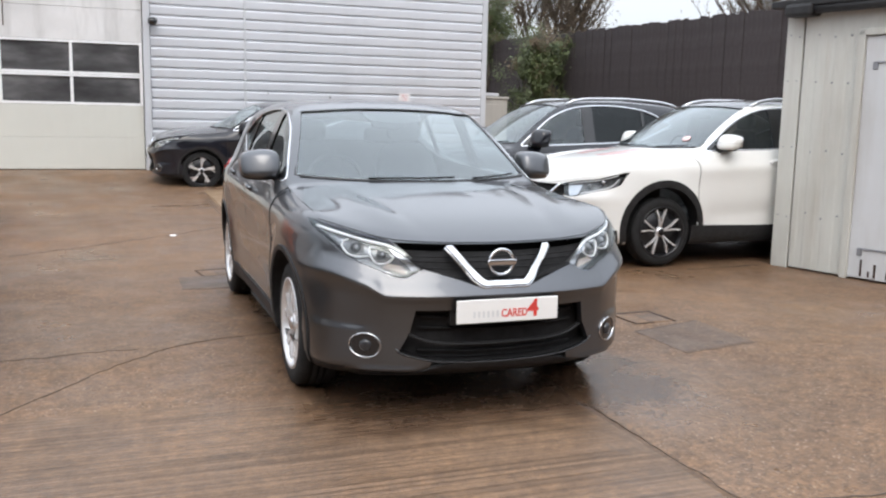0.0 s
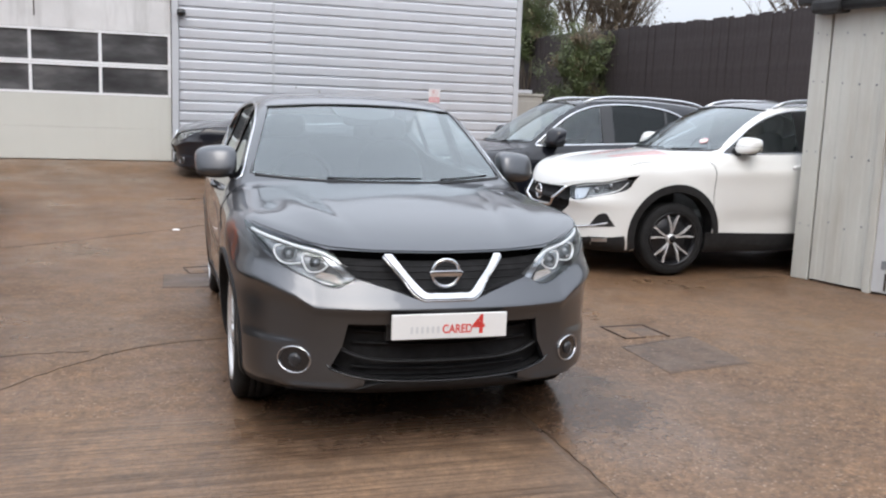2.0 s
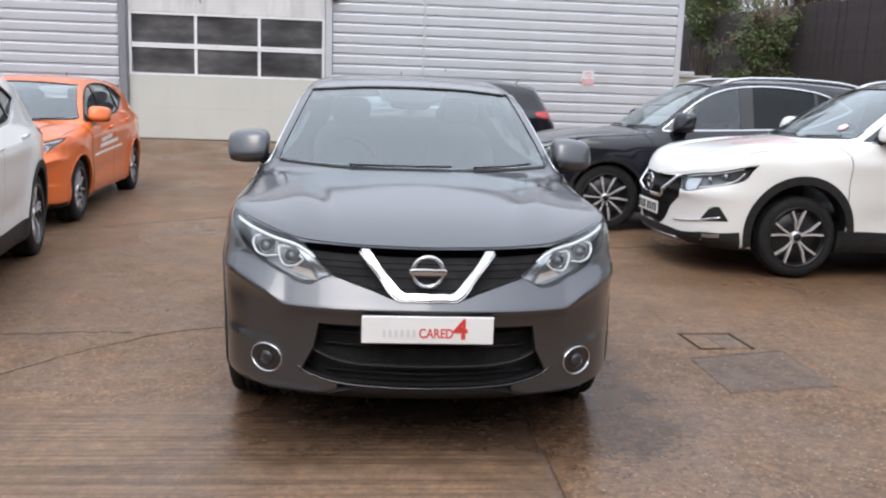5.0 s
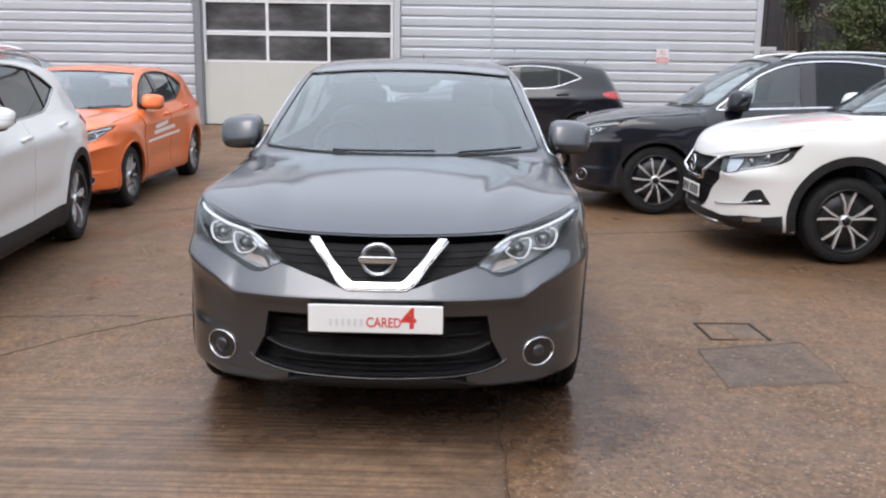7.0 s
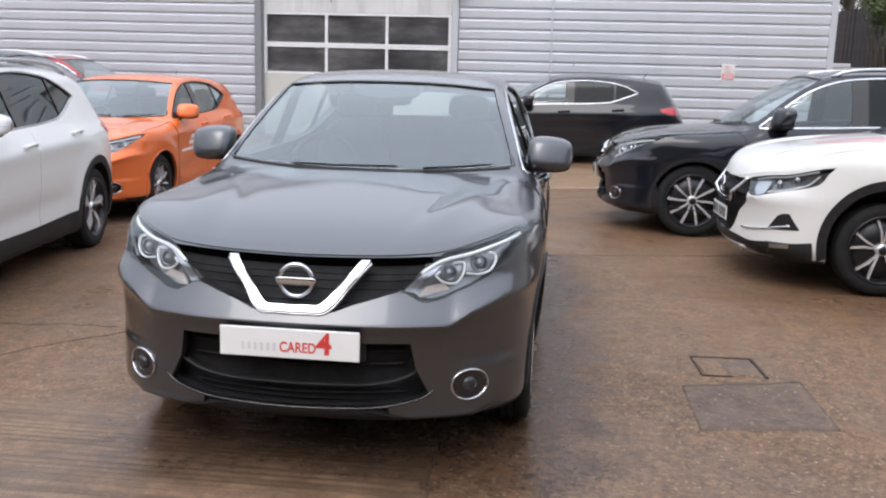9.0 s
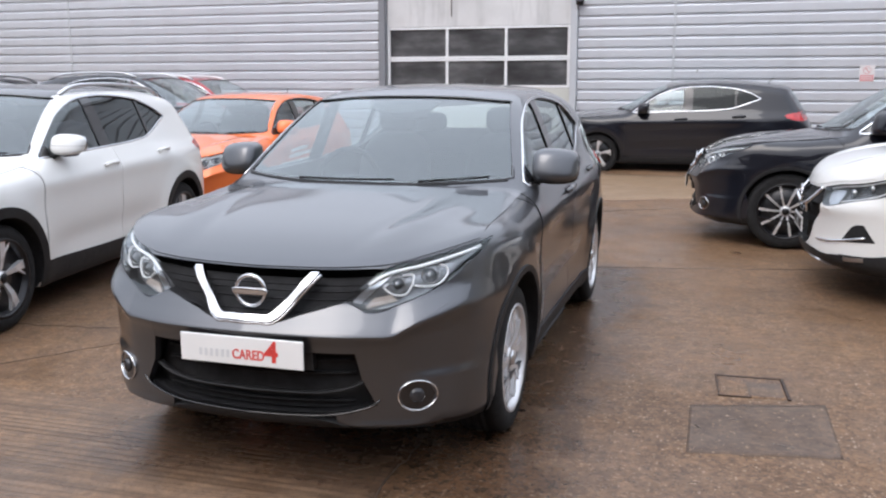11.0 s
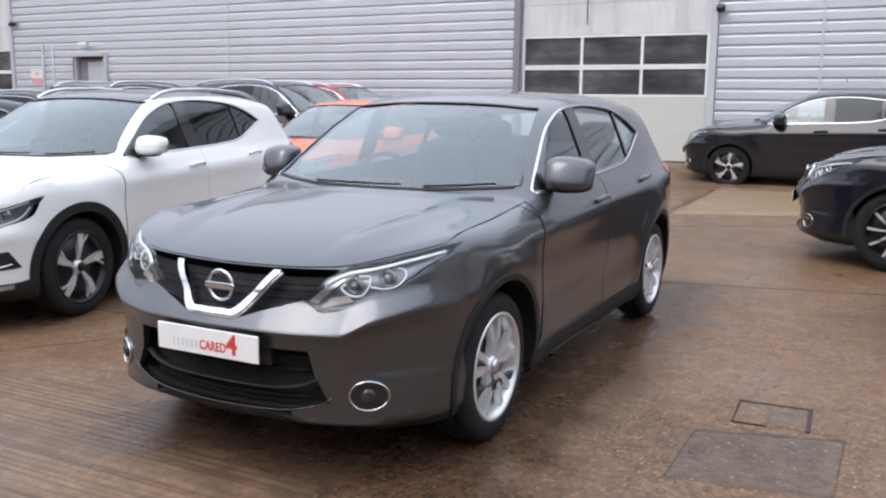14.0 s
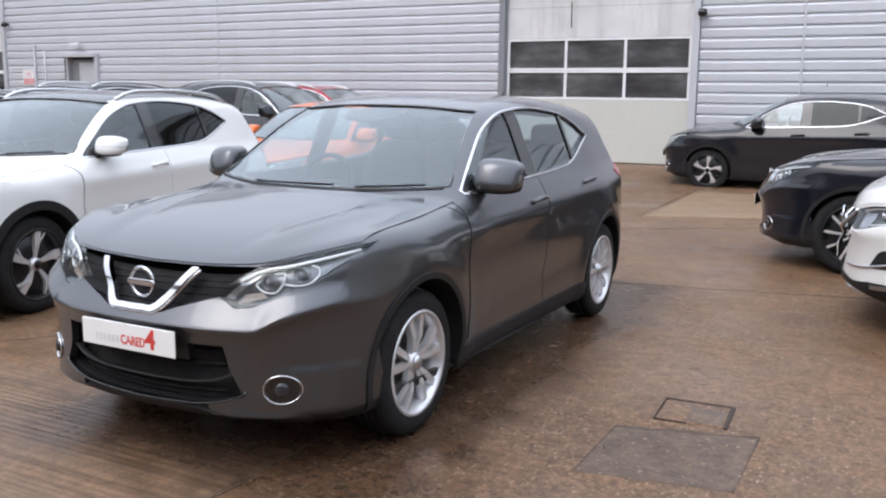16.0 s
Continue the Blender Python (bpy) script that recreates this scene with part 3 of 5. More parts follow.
    bw_up = [(-.50, 1.38), (0, 1.41), (.50, 1.38)]
    openings = [prism(outline(ws_lo, ws_up), "x", .6, 2.5), prism(outline(bw_lo, bw_up), "x", 3.6, 4.7)]
    sides = [prism(outline(dlo_lo, dlo_up), "y", s * .3, s * 1.2) for s in (-1, 1)]
    if late:
        hl_lo = [(.44, .732), (.555, .634), (.753, .680), (.835, .724), (.856, .84)]
        hl_up = [(.44, .746), (.6, .776), (.782, .813), (.84, .85), (.858, .868)]
        gr_lo = [(-.46, .728), (-.50, .69), (-.535, .63), (-.386, .484), (-.30, .37), (-.27, .348), (0, .335), (.27, .348), (.30, .37), (.386, .484), (.535, .63), (.50, .69), (.46, .728)]
    else:
        hl_lo = [(.385, .736), (.472, .700), (.60, .736), (.73, .803), (.825, .905)]
        hl_up = [(.385, .744), (.515, .858), (.64, .890), (.76, .922), (.83, .938)]
        gr_lo = [(-.515, .85), (-.385, .738), (-.25, .70), (-.13, .660), (0, .654), (.13, .660), (.25, .70), (.385, .738), (.515, .85)]
    gr_up = [(-.46, .736), (-.25, .730), (0, .726), (.25, .730), (.46, .736)] if late else [(-.515, .856), (-.25, .846), (0, .842), (.25, .846), (.515, .856)]
    in_lo = [(-.515, .366), (-.49, .344), (-.44, .326), (-.352, .307), (-.197, .296), (0, .292), (.197, .296), (.352, .307), (.44, .326), (.49, .344), (.515, .366)]
    in_up = [(-.515, .374), (-.485, .442), (-.455, .512), (-.436, .540), (-.41, .549), (0, .549), (.41, .549), (.436, .540), (.455, .512), (.485, .442), (.515, .374)]
    flip = lambda L, s: [(p[0] * s, p[1]) for p in L]
    fronts = [prism(outline(flip(hl_lo, s), flip(hl_up, s)), "x", -1, .72) for s in (-1, 1)]
    mouths = [prism(outline(gr_lo, gr_up, 40), "x", -1, .30)]
    if not late:
        mouths.append(prism(outline(in_lo, in_up, 40), "x", -1, .34))
    if shell not in KNOWN:
        KNOWN[shell] = carve(body, [join_bm(arches, "arches"), cavity, join_bm(openings, "openings"), join_bm(sides, "sides"), join_bm(fronts, "fronts"), join_bm(mouths, "mouths")])
    body = KNOWN[shell].copy()
    body.materials.clear()
    for mt in (coat, CABIN, TRIM, HEADLINER):
        body.materials.append(mt)
    # faces inside the skin take the lining
    cen = np.empty(len(body.polygons) * 3)
    body.polygons.foreach_get("center", cen)
    cen = cen.reshape(-1, 3)
    depth = sh.F(cen[:, 0], cen[:, 1], cen[:, 2])
    inner = np.where((cen[:, 0] < .5) & (cen[:, 2] < .73), -.05, -.012)
    idx = np.where(depth < inner, np.where((cen[:, 2] > 1.38) & (cen[:, 0] > 1.6), 3, 1), 0)
    idx = np.where((depth < -.012) & (cen[:, 2] < .85) & ((cen[:, 0] < 1.35) | (np.hypot(cen[:, 0] - rx, cen[:, 2] - .345) < .41)), 2, idx)
    idx = np.where((depth >= -.012) & (cen[:, 2] < np.where(cen[:, 0] < .5, .232, .215)), 2, idx)
    if roof_mat:
        idx = np.where((depth >= -.012) & (cen[:, 2] > 1.40) & (np.abs(cen[:, 1]) < .57) & (cen[:, 0] > 1.9) & (cen[:, 0] < 3.75), 4, idx)
        body.materials.append(roof_mat)
    body.polygons.foreach_set("material_index", idx.astype(np.int32))
    body.polygons.foreach_set("use_smooth", (depth > -.012))
    body.set_sharp_from_angle(angle=radians(38))
    if tall:
        co = np.empty(len(body.vertices) * 3)
        body.vertices.foreach_get("co", co)
        co[2::3] += tall * np.clip((co[2::3] - 1.06) / .42, 0, 1)
        body.vertices.foreach_set("co", co)
    body.transform(S)
    bo = part("body", body, None, car)
    # bonnet and doors lie just proud of the shell
    by = np.array([-.80, -.76, -.70, -.64, -.58, -.515, -.43, -.34, -.25, -.12, 0, .12, .25, .34, .43, .515, .58, .64, .70, .76, .80])
    front_line = mono([(0, .728), (.25, .732), (.44, .750), (.6, .780), (.782, .817), (.85, .86)]) if late else mono([(0, .844), (.25, .848), (.515, .864), (.64, .894), (.76, .927), (.83, .943)])
    bf = sh.on("front", [(y, float(front_line(abs(y)))) for y in by])[0]
    add("bonnet", patch(sh, "top", [(float(p[0]) + .004, float(y)) for p, y in zip(bf, by)], [(1.36, -.785), (1.285, -.6), (1.195, -.4), (1.14, -.2), (1.122, 0), (1.14, .2), (1.195, .4), (1.285, .6), (1.36, .785)], .004, .016, 64, 40), coat)
    if not late:
        # bumper panels, each ending on a crease
        ed = lambda y: (y, float(sh.edge(abs(y))))
        hl = smooth_line(hl_lo, 40)
        low = smooth_line(gr_lo, 80)
        over = lambda y: (y, float(np.interp(abs(y), hl[:, 0], hl[:, 1]) if abs(y) > .385 else np.interp(y, low[:, 0], low[:, 1])) - .003)
        ys = [-.80, -.76, -.70, -.62, -.57, -.53, -.47, -.40, -.37, -.30, -.22, -.14, -.11, 0, .11, .14, .22, .30, .37, .40, .47, .53, .57, .62, .70, .76, .80]
        bumper = add("front_bumper", patch(sh, "front", [ed(y) for y in ys], [over(y) for y in ys], .002, .03, 110, 16), coat)
        add("bumper_band", patch(sh, "front", [(-.434, .551), (0, .551), (.434, .551)], [(-.434, .6198), (0, .6198), (.434, .6198)], .002, .03, 40, 8), coat, bumper)
        for s in (-1, 1):
            cy = np.linspace(.418, .862, 18)
            add("bumper_cheek", patch(sh, "front", [(s * (.452 + (y - .418) * .923), .440) for y in cy], [ed(s * y) for y in cy], .0026, .03, 40, 26, s), coat, bumper)
            add("bumper_corner", patch(sh, "front", [(s * .500, .350), (s * .54, .320), (s * .62, .285), (s * .72, .268), (s * .80, .262), (s * .858, .268)], [(s * .452, .446), (s * .55, .446), (s * .64, .446), (s * .74, .446), (s * .80, .446), (s * .862, .446)], .002, .03, 36, 22, s), coat, bumper)
            add("lower_valance", patch(sh, "front", [(s * .56, .207), (s * .70, .203), (s * .80, .203), (s * .853, .205)], [(s * .56, .262), (s * .70, .276), (s * .80, .270), (s * .857, .276)], .0006, .02, 24, 8, s), TRIM, bumper)
            add("bumper_lip", patch(sh, "front", [(s * .36, .270), (s * .44, .240), (s * .58, .236), (s * .72, .238)], [(s * .352, .304), (s * .44, .322), (s * .50, .342), (s * .60, .330), (s * .72, .300)], .0014, .02, 30, 16, s), coat, bumper)
    for s in (-1, 1):
        d1 = add("front_door", patch(sh, "side", [(1.335, .345), (1.9, .335), (2.39, .335)], [(1.335, 1.025), (1.8, 1.048), (2.39, 1.069)], .0038, .012, 26, 36, s), coat)
        d2 = add("rear_door", patch(sh, "side", [(2.40, .335), (2.85, .335), (3.03, .39), (3.12, .55), (3.20, .74)], [(2.40, 1.069), (2.7, 1.084), (2.88, 1.098), (3.08, 1.122), (3.33, 1.20)], .0038, .012, 26, 36, s), coat)
        for dd, hx, hz in ((d1, 2.25, .950), (d2, 3.16, .995)):
            P, N = sh.on("side", smooth_line([(hx - .10, hz - .004), (hx, hz + .004), (hx + .10, hz + .006)], 9), .032, s)
            P[0] -= N[0] * .026
            P[-1] -= N[-1] * .026
            add("handle", tube(P, .014, .011, sides=8, normals=N, power=2.6), coat, dd)
        # glazing, pillars and bright line round the side glass
        lo, up = smooth_line(dlo_lo, 60), smooth_line(dlo_up, 60)
        zl, zu = (lambda x: np.interp(x, lo[:, 0], lo[:, 1])), (lambda x: np.interp(x, up[:, 0], up[:, 1]))
        rg = rear_glass or GLASS
        for nm, a, b, g in (("front_side_window", 1.46, 2.27, GLASS), ("rear_side_window", 2.42, 3.085, rg), ("quarter_window", 3.12, 3.475, rg)):
            X = np.linspace(a, b, 14)
            o = add(nm, patch(sh, "side", [(x, zl(x) + .004) for x in X], [(x, zu(x) - .004) for x in X], -.014, .004, 18, 8, s), g)
            o.visible_shadow = False
        for a, b in ((1.452, 1.575), (2.27, 2.42), (3.085, 3.12)):
            X = np.linspace(a, b, 4)
            add("pillar", patch(sh, "side", [(x, zl(x) + .002) for x in X], [(x, zu(x) - .002) for x in X], -.006, .02, 6, 10, s), GLOSS_BLACK)
        ring = outline(dlo_lo, dlo_up, 50)
        add("window_trim", strip(sh, "side", ring, .0095, .0035, -.001, closed=True, side=s), trim_line)
        add("door_mirror_base", tube([sh.on("side", [(1.585, 1.065)], -.01, s)[0][0], (1.60, s * .83, 1.075), (1.615, s * .87, 1.09)], [.04, .032, .03], [.03, .022, .02]), TRIM)
        wing = lambda p: Vector((p.x * (1 - 1.2 * p.y * s) + .30 * max(0, p.y * s) + .32 * p.z, p.y, p.z * (1 - .9 * max(0, p.y * s)) - .04 * p.y * s))
        mirror = add("door_mirror", blob((.15, .210, .145) if late else (.17, .230, .172), (1.625, s * .905, 1.142), 3.2 if late else 3.6, 28, 16, wing), coat, None)
        if late:
            add("mirror_band", blob((.154, .214, .016), (1.624, s * .905, 1.136), 3.2, 24, 6, wing), TRIM, mirror)
        add("mirror_glass", blob((.012, .20, .118), (1.712, s * .905, 1.142), 3.4, 20, 10), CHROME, mirror)
        add("mirror_skirt", blob((.13, .170, .050) if late else (.164, .222, .085), (1.628, s * (.88 if late else .902), 1.082 if late else 1.090), 3.2, 24, 10, wing), TRIM, mirror)
        # cladding along the sill and round the arches
        if arch_trim:
            add("sill_cladding", patch(sh, "side", [(1.27, .205), (2.2, .205), (3.14, .205)], [(1.27, .375), (2.2, .360), (3.14, .385)] if late else [(1.27, .315), (2.2, .312), (3.14, .325)], .010, .02, 30, 6, s), TRIM)
        for x in (fx, rx):
            aa = np.linspace(-.28, math.pi + .28, 40)
            inner = [(x + .385 * math.cos(a), .345 + .385 * math.sin(a)) for a in aa]
            ow = (.450 if late else .414) if arch_trim else .396
            outer = [(x + ow * math.cos(a), .345 + ow * math.sin(a)) for a in aa]
            inner = [(min(p[0], 4.2), max(p[1], .215)) for p in inner]
            outer = [(min(p[0], 4.22), max(p[1], .212)) for p in outer]
            add("arch_trim" if arch_trim else "arch_lip", patch(sh, "side", inner, outer, .009, .03, 60, 4, s), TRIM if arch_trim else coat)
        # lamps
        L, U = flip(hl_lo, s), flip(hl_up, s)
        lamp = add("headlight", patch(sh, "front", L, U, -.055, .004, 30, 10), LAMP_DIM if late else LAMP_DARK, None, "clear headlight with bright light guides")
        cover = add("lens", patch(sh, "front", L, U, -.001, .004, 30, 10), LENS, lamp)
        cover.visible_shadow = False
        ul = smooth_line(U, 30)
        if late:
            add("light_guide", strip(sh, "front", [(p[0], p[1] - .014) for p in ul[4:-2]], .005, .006, -.02, 30), LED, lamp)
            add("light_guide", strip(sh, "front", [(s * .66, .675), (s * .76, .70), (s * .82, .735), (s * .842, .80)], .005, .006, -.02, 30), LED, lamp)
            add("reflector", patch(sh, "front", [(s * .50, .70), (s * .56, .655), (s * .63, .668)], [(s * .49, .735), (s * .56, .74), (s * .63, .745)], -.035, .01, 14, 6), REFLECTOR, lamp)
            for cy, cz in ((.69, .735), (.775, .765)):
                lens_lamp(lamp, sh, s * cy, cz, .028, .03, Sv)
        else:
            add("light_guide", strip(sh, "front", [(p[0], p[1] - .016) for p in ul[6:-1]], .0065, .006, -.018, 30), LED, lamp)
            for deep, line in ((-.040, [(.529, .812), (.516, .796), (.540, .768), (.597, .764), (.619, .797), (.611, .848), (.572, .848)]), (-.030, [(.700, .878), (.730, .862), (.738, .838), (.722, .803), (.681, .789), (.627, .795)])):
                add("light_guide", strip(sh, "front", [(s * u, v) for u, v in line], .0042, .006, deep, 48), LED, lamp)
            add("reflector", patch(sh, "front", [(s * .402, .738), (s * .46, .796), (s * .515, .846)], [(s * .438, .734), (s * .487, .782), (s * .538, .846)], -.028, .01, 16, 5), REFLECTOR, lamp)
            add("indicator", patch(sh, "front", [(s * .452, .722), (s * .57, .742)], [(s * .482, .752), (s * .545, .762)], -.034, .006, 10, 4), AMBER, lamp)
            for (cy, cz, rr) in ((.566, .806, .027), (.682, .836, .030)):
                lens_lamp(lamp, sh, s * cy, cz, rr, .045, Sv)
        tl = add("tail_lamp", patch(sh, "side", [(3.90, .985), (4.0, .955), (4.14, .93)], [(3.86, 1.03), (3.98, 1.06), (4.13, 1.075)], .006, .03, 14, 8, s), TAIL, None, "red tail lamp")
        add("tail_lamp_inner", patch(sh, "back", [(s * .42, .955), (s * .56, .94), (s * .68, .93)], [(s * .42, .99), (s * .56, 1.03), (s * .68, 1.06)], .006, .02, 12, 6), TAIL, tl)
        # fog lamps
        fy, fz = (.60, .40) if late else (.642, .378)
        if late:
            add("fog_recess", patch(sh, "front", [(s * .690, .412), (s * .76, .416), (s * .826, .424)], [(s * .750, .515), (s * .772, .530), (s * .796, .533)], .003, .01, 14, 6), TRIM)
            add("lower_cladding", patch(sh, "side", [(.26, .206), (.38, .204), (.50, .204)], [(.20, .325), (.36, .33), (.475, .345)], .008, .02, 14, 6, s), TRIM)
            add("fog_trim", strip(sh, "front", [(s * .45, .392), (s * .60, .402), (s * .72, .424), (s * .80, .450)], .008, .008, .004, 24), CHROME)
            add("side_lamp", patch(sh, "front", [(s * .72, .288), (s * .765, .29), (s * .80, .295)], [(s * .72, .312), (s * .765, .316), (s * .80, .322)], .014, .012, 10, 4), SATIN)
        else:
            ell = [(s * (fy + .064 * math.cos(a)), fz + .058 * math.sin(a)) for a in np.linspace(0, 2 * math.pi, 40, endpoint=False)]
            fog = add("fog_lamp", patch(sh, "front", [(s * fy - .060, fz), (s * fy - .04, fz - .04), (s * fy, fz - .054), (s * fy + .04, fz - .04), (s * fy + .060, fz)], [(s * fy - .060, fz + .002), (s * fy - .04, fz + .04), (s * fy, fz + .054), (s * fy + .04, fz + .04), (s * fy + .060, fz + .002)], .004, .01, 24, 8), GLOSS_BLACK)
            add("fog_ring", strip(sh, "front", ell, .0034, .005, .006, closed=True), CHROME, fog)
            P, N = sh.on("front", [(s * fy, fz)], .006)
            fl = part("fog_lens", lathe([(.030, -.004), (.028, .006), (.016, .010), (.001, .012)], 24, "x"), FOG_DARK, fog)
            fl.matrix_basis = S @ Matrix.Translation(P[0]) @ Vector(-N[0]).to_track_quat('-X', 'Z').to_matrix().to_4x4()
        if rails:
            P = sh.on("top", [(x, s * .575) for x in np.linspace(2.1, 3.7, 16)])[0]
            lift = np.array([.0, .03, .042] + [.046] * 10 + [.042, .03, .0])
            P[:, 2] += lift
            add("roof_rail", tube(P, .014, .016, sides=8, power=2.6), SATIN)
        add("wing_line", strip(sh, "side", [(1.325, .33), (1.325, .7), (1.30, .98), (1.22, 1.03)], .003, .0015, .0002, 30, s, sides=6), TRIM)
    # glass fore and aft
    for nm, v, L, U in (("windscreen", "front", ws_lo, ws_up), ("rear_window", "back", bw_lo, bw_up)):
        o = add(nm, patch(sh, v, L, U, -.006, .005, 40, 16), SCREEN if nm == "windscreen" else (rear_glass or GLASS))
        o.visible_shadow = False
    add("windscreen_seal", strip(sh, "front", outline(ws_lo, ws_up, 40), .008, .003, .001, closed=True, sides=6), GLOSS_BLACK)
    add("cowl", patch(sh, "front", [(-.71, 1.078), (-.45, 1.066), (0, 1.058), (.45, 1.066), (.71, 1.078)], [(-.71, 1.091), (-.45, 1.078), (0, 1.073), (.45, 1.078), (.71, 1.091)], .003, .02, 40, 4), MOUTH)
    cowl = smooth_line([(-.71, 1.091), (-.45, 1.078), (0, 1.073), (.45, 1.078), (.71, 1.091)], 60)
    for y0, y1 in ((.34, -.18), (-.30, -.62)):
        P, N = sh.on("front", [(y, float(np.interp(y, cowl[:, 0], cowl[:, 1])) + .001 + .006 * k / 13) for k, y in enumerate(np.linspace(y0, y1, 14))], .009)
        add("wiper", tube(P, .005, .006, normals=N, sides=6), MOUTH)
    add("windscreen_border", patch(sh, "front", ws_lo, [(y * .985, z + .017) for y, z in ws_lo], -.0115, .003, 40, 4), MOUTH)
    add("screen_sensor", patch(sh, "front", [(-.17, 1.425), (0, 1.408), (.17, 1.425)], [(-.20, 1.472), (0, 1.482), (.20, 1.472)], -.013, .01, 14, 5), TRIM)
    # nose
    gl, gu = smooth_line(gr_lo, 48), smooth_line(gr_up, 48)
    grille = add("grille", patch(sh, "front", gr_lo, gr_up, -.05, .004, 48, 10), MOUTH)
    for k in range(5 if not late else 9):
        z = (.845 - .033 * (k + 1)) if not late else .73 - .038 * (k + 1)
        ys = [p[0] for p in gl if p[1] < z - .004]
        if len(ys) > 3:
            add("slat", strip(sh, "front", [(y, z) for y in np.linspace(min(ys), max(ys), 5)], .0028, .004, -.0495, 24, sides=6), MOUTH, grille)
    if late:
        vpath = [(-.392, .738), (-.345, .672), (-.285, .600), (-.235, .562), (-.16, .552), (0, .550), (.16, .552), (.235, .562), (.285, .600), (.345, .672), (.392, .738)]
        bz = .655
    else:
        bz = .762
    if late:
        add("grille_trim", strip(sh, "front", vpath, .018, .014, -.006, 70, sides=12, power=2.4), CHROME, None, "bright chrome V-shaped trim")
    else:
        outer = [(.268, .832), (.196, .746), (.132, .669), (.117, .660), (.06, .657)]
        inner = [(.235, .832), (.171, .756), (.111, .688), (.100, .680), (.05, .677)]
        mirrored = lambda L: [(-y, z) for y, z in L] + [(0, L[-1][1] - .001)] + L[::-1]
        add("grille_trim", patch(sh, "front", mirrored(outer), mirrored(inner), .014, .03, 90, 7), CHROME, None, "bright chrome V-shaped trim")
        # duller metal along the bevel carries the shade of the trim's underside
        add("grille_trim_edge", strip(sh, "front", mirrored([(y + .004, z - .004) for y, z in outer]), .007, .012, -.004, 90, sides=8), BRIGHT_LINE, None, "outer bevel of the trim, in duller metal for its shade")
    P, N = sh.on("front", [(0, bz)], .0)
    bx = P[0][0] - .004
    ringp = [(bx, .062 * math.cos(a), bz + .060 * math.sin(a)) for a in np.linspace(0, 2 * math.pi, 40, endpoint=False)]
    bd = add("badge", tube(ringp, .0085, .007, True, 8, [(-1, 0, 0)] * 40), CHROME, None, "plain chrome ring with a bar")
    add("badge_bar", blob((.014, .152, .028), (bx - .006, 0, bz), 6, 24, 8), CHROME, bd)
    if not late:
        intake = add("lower_intake", patch(sh, "front", in_lo, in_up, -.075, .004, 48, 12), MOUTH)
        add("slat", strip(sh, "front", [(-.46, .430), (-.40, .404), (-.305, .385), (-.15, .378), (0, .377), (.15, .378), (.305, .385), (.40, .404), (.46, .430)], .006, .016, -.030, 50), TRIM, intake)
        for z in (.335, .44, .49):
            add("slat", strip(sh, "front", [(-.42, z + .012), (0, z), (.42, z + .012)], .005, .010, -.060, 30, sides=6), MOUTH, intake)
        add("intake_lip", strip(sh, "front", in_lo, .004, .006, .001, 60), GLOSS_BLACK, intake, "thin glossy lower edge")
        add("plate_mount", patch(sh, "front", [(-.27, .475), (0, .475), (.27, .475)], [(-.27, .60), (0, .60), (.27, .60)], -.006, .04, 24, 6), TRIM)
    add("chin", patch(sh, "front", [(-.66, .20), (-.4, .198), (0, .196), (.4, .198), (.66, .20)], [(-.64, .222), (-.45, .232), (-.38, .262), (-.3, .284), (0, .286), (.3, .284), (.38, .262), (.45, .232), (.64, .222)] if not late else [(-.73, .325), (-.54, .306), (-.4, .318), (0, .325), (.4, .318), (.54, .306), (.73, .325)], .006, .02, 50, 6), TRIM)
    if late:
        add("chin_plate", patch(sh, "front", [(-.45, .215), (0, .21), (.45, .215)], [(-.43, .255), (0, .25), (.43, .255)], .014, .012, 30, 5), SATIN)
    # number plate
    pz = .548 if not late else .452
    px = -.014 if not late else .004
    pl = part("number_plate", box((.010, .52, .111), (px, 0, pz * sz), .004), PLATE_W, car, "white front plate")
    fr = part("plate_edge", box((.006, .524, .115), (px + .003, 0, pz * sz), .002), TRIM, pl)
    if plate == "bars":
        for i in range(7):
            y = -.20 + .066 * i + (.03 if i > 3 else 0)
            part("character_bar", box((.002, .046, .076), (px - .0055, y, pz * sz), 0), INK_BLACK, pl)
    else:
        def word(text, size, y, z, mat, nm, offset, narrow):
            cu = bpy.data.curves.new(nm, 'FONT')
            cu.body, cu.size, cu.extrude, cu.offset = text, size, .0008, offset
            cu.align_x, cu.align_y = 'LEFT', 'CENTER'
            tmp = new(nm, cu)
            dg = bpy.context.evaluated_depsgraph_get()
            me = bpy.data.meshes.new_from_object(tmp.evaluated_get(dg))
            bpy.data.objects.remove(tmp)
            me.materials.clear()
            me.materials.append(mat)
            o = part(nm, me, None, pl)
            o.matrix_basis = Matrix.Translation((px - .0058, y, z)) @ Matrix(((0, 0, -1, 0), (-1, 0, 0, 0), (0, 1, 0, 0), (0, 0, 0, 1))) @ Matrix.Diagonal((narrow, 1, 1, 1))
        for i in range(6):
            part("letter_bar", box((.002, .011, .030), (px - .0055, .172 - i * .0235, pz - .014), 0), INK_GREY, pl)
        word("CARED", .0535, .036, pz - .014, INK_RED, "word", .0009, .79)
        word("4", .112, -.101, pz + .002, INK_RED, "figure", .0030, 1.0)
    # cabin
    add("dashboard", blob((.62, 1.44, .34), (1.52, 0, .86), 4.5, 30, 12), CABIN)
    tube_r = [(1.93 + .03 * math.sin(a), .37 + .185 * math.cos(a), 1.0 + .18 * math.sin(a)) for a in np.linspace(0, 2 * math.pi, 28, endpoint=False)]
    sw = add("steering_wheel", tube(tube_r, .016, .016, True, 8), TRIM)
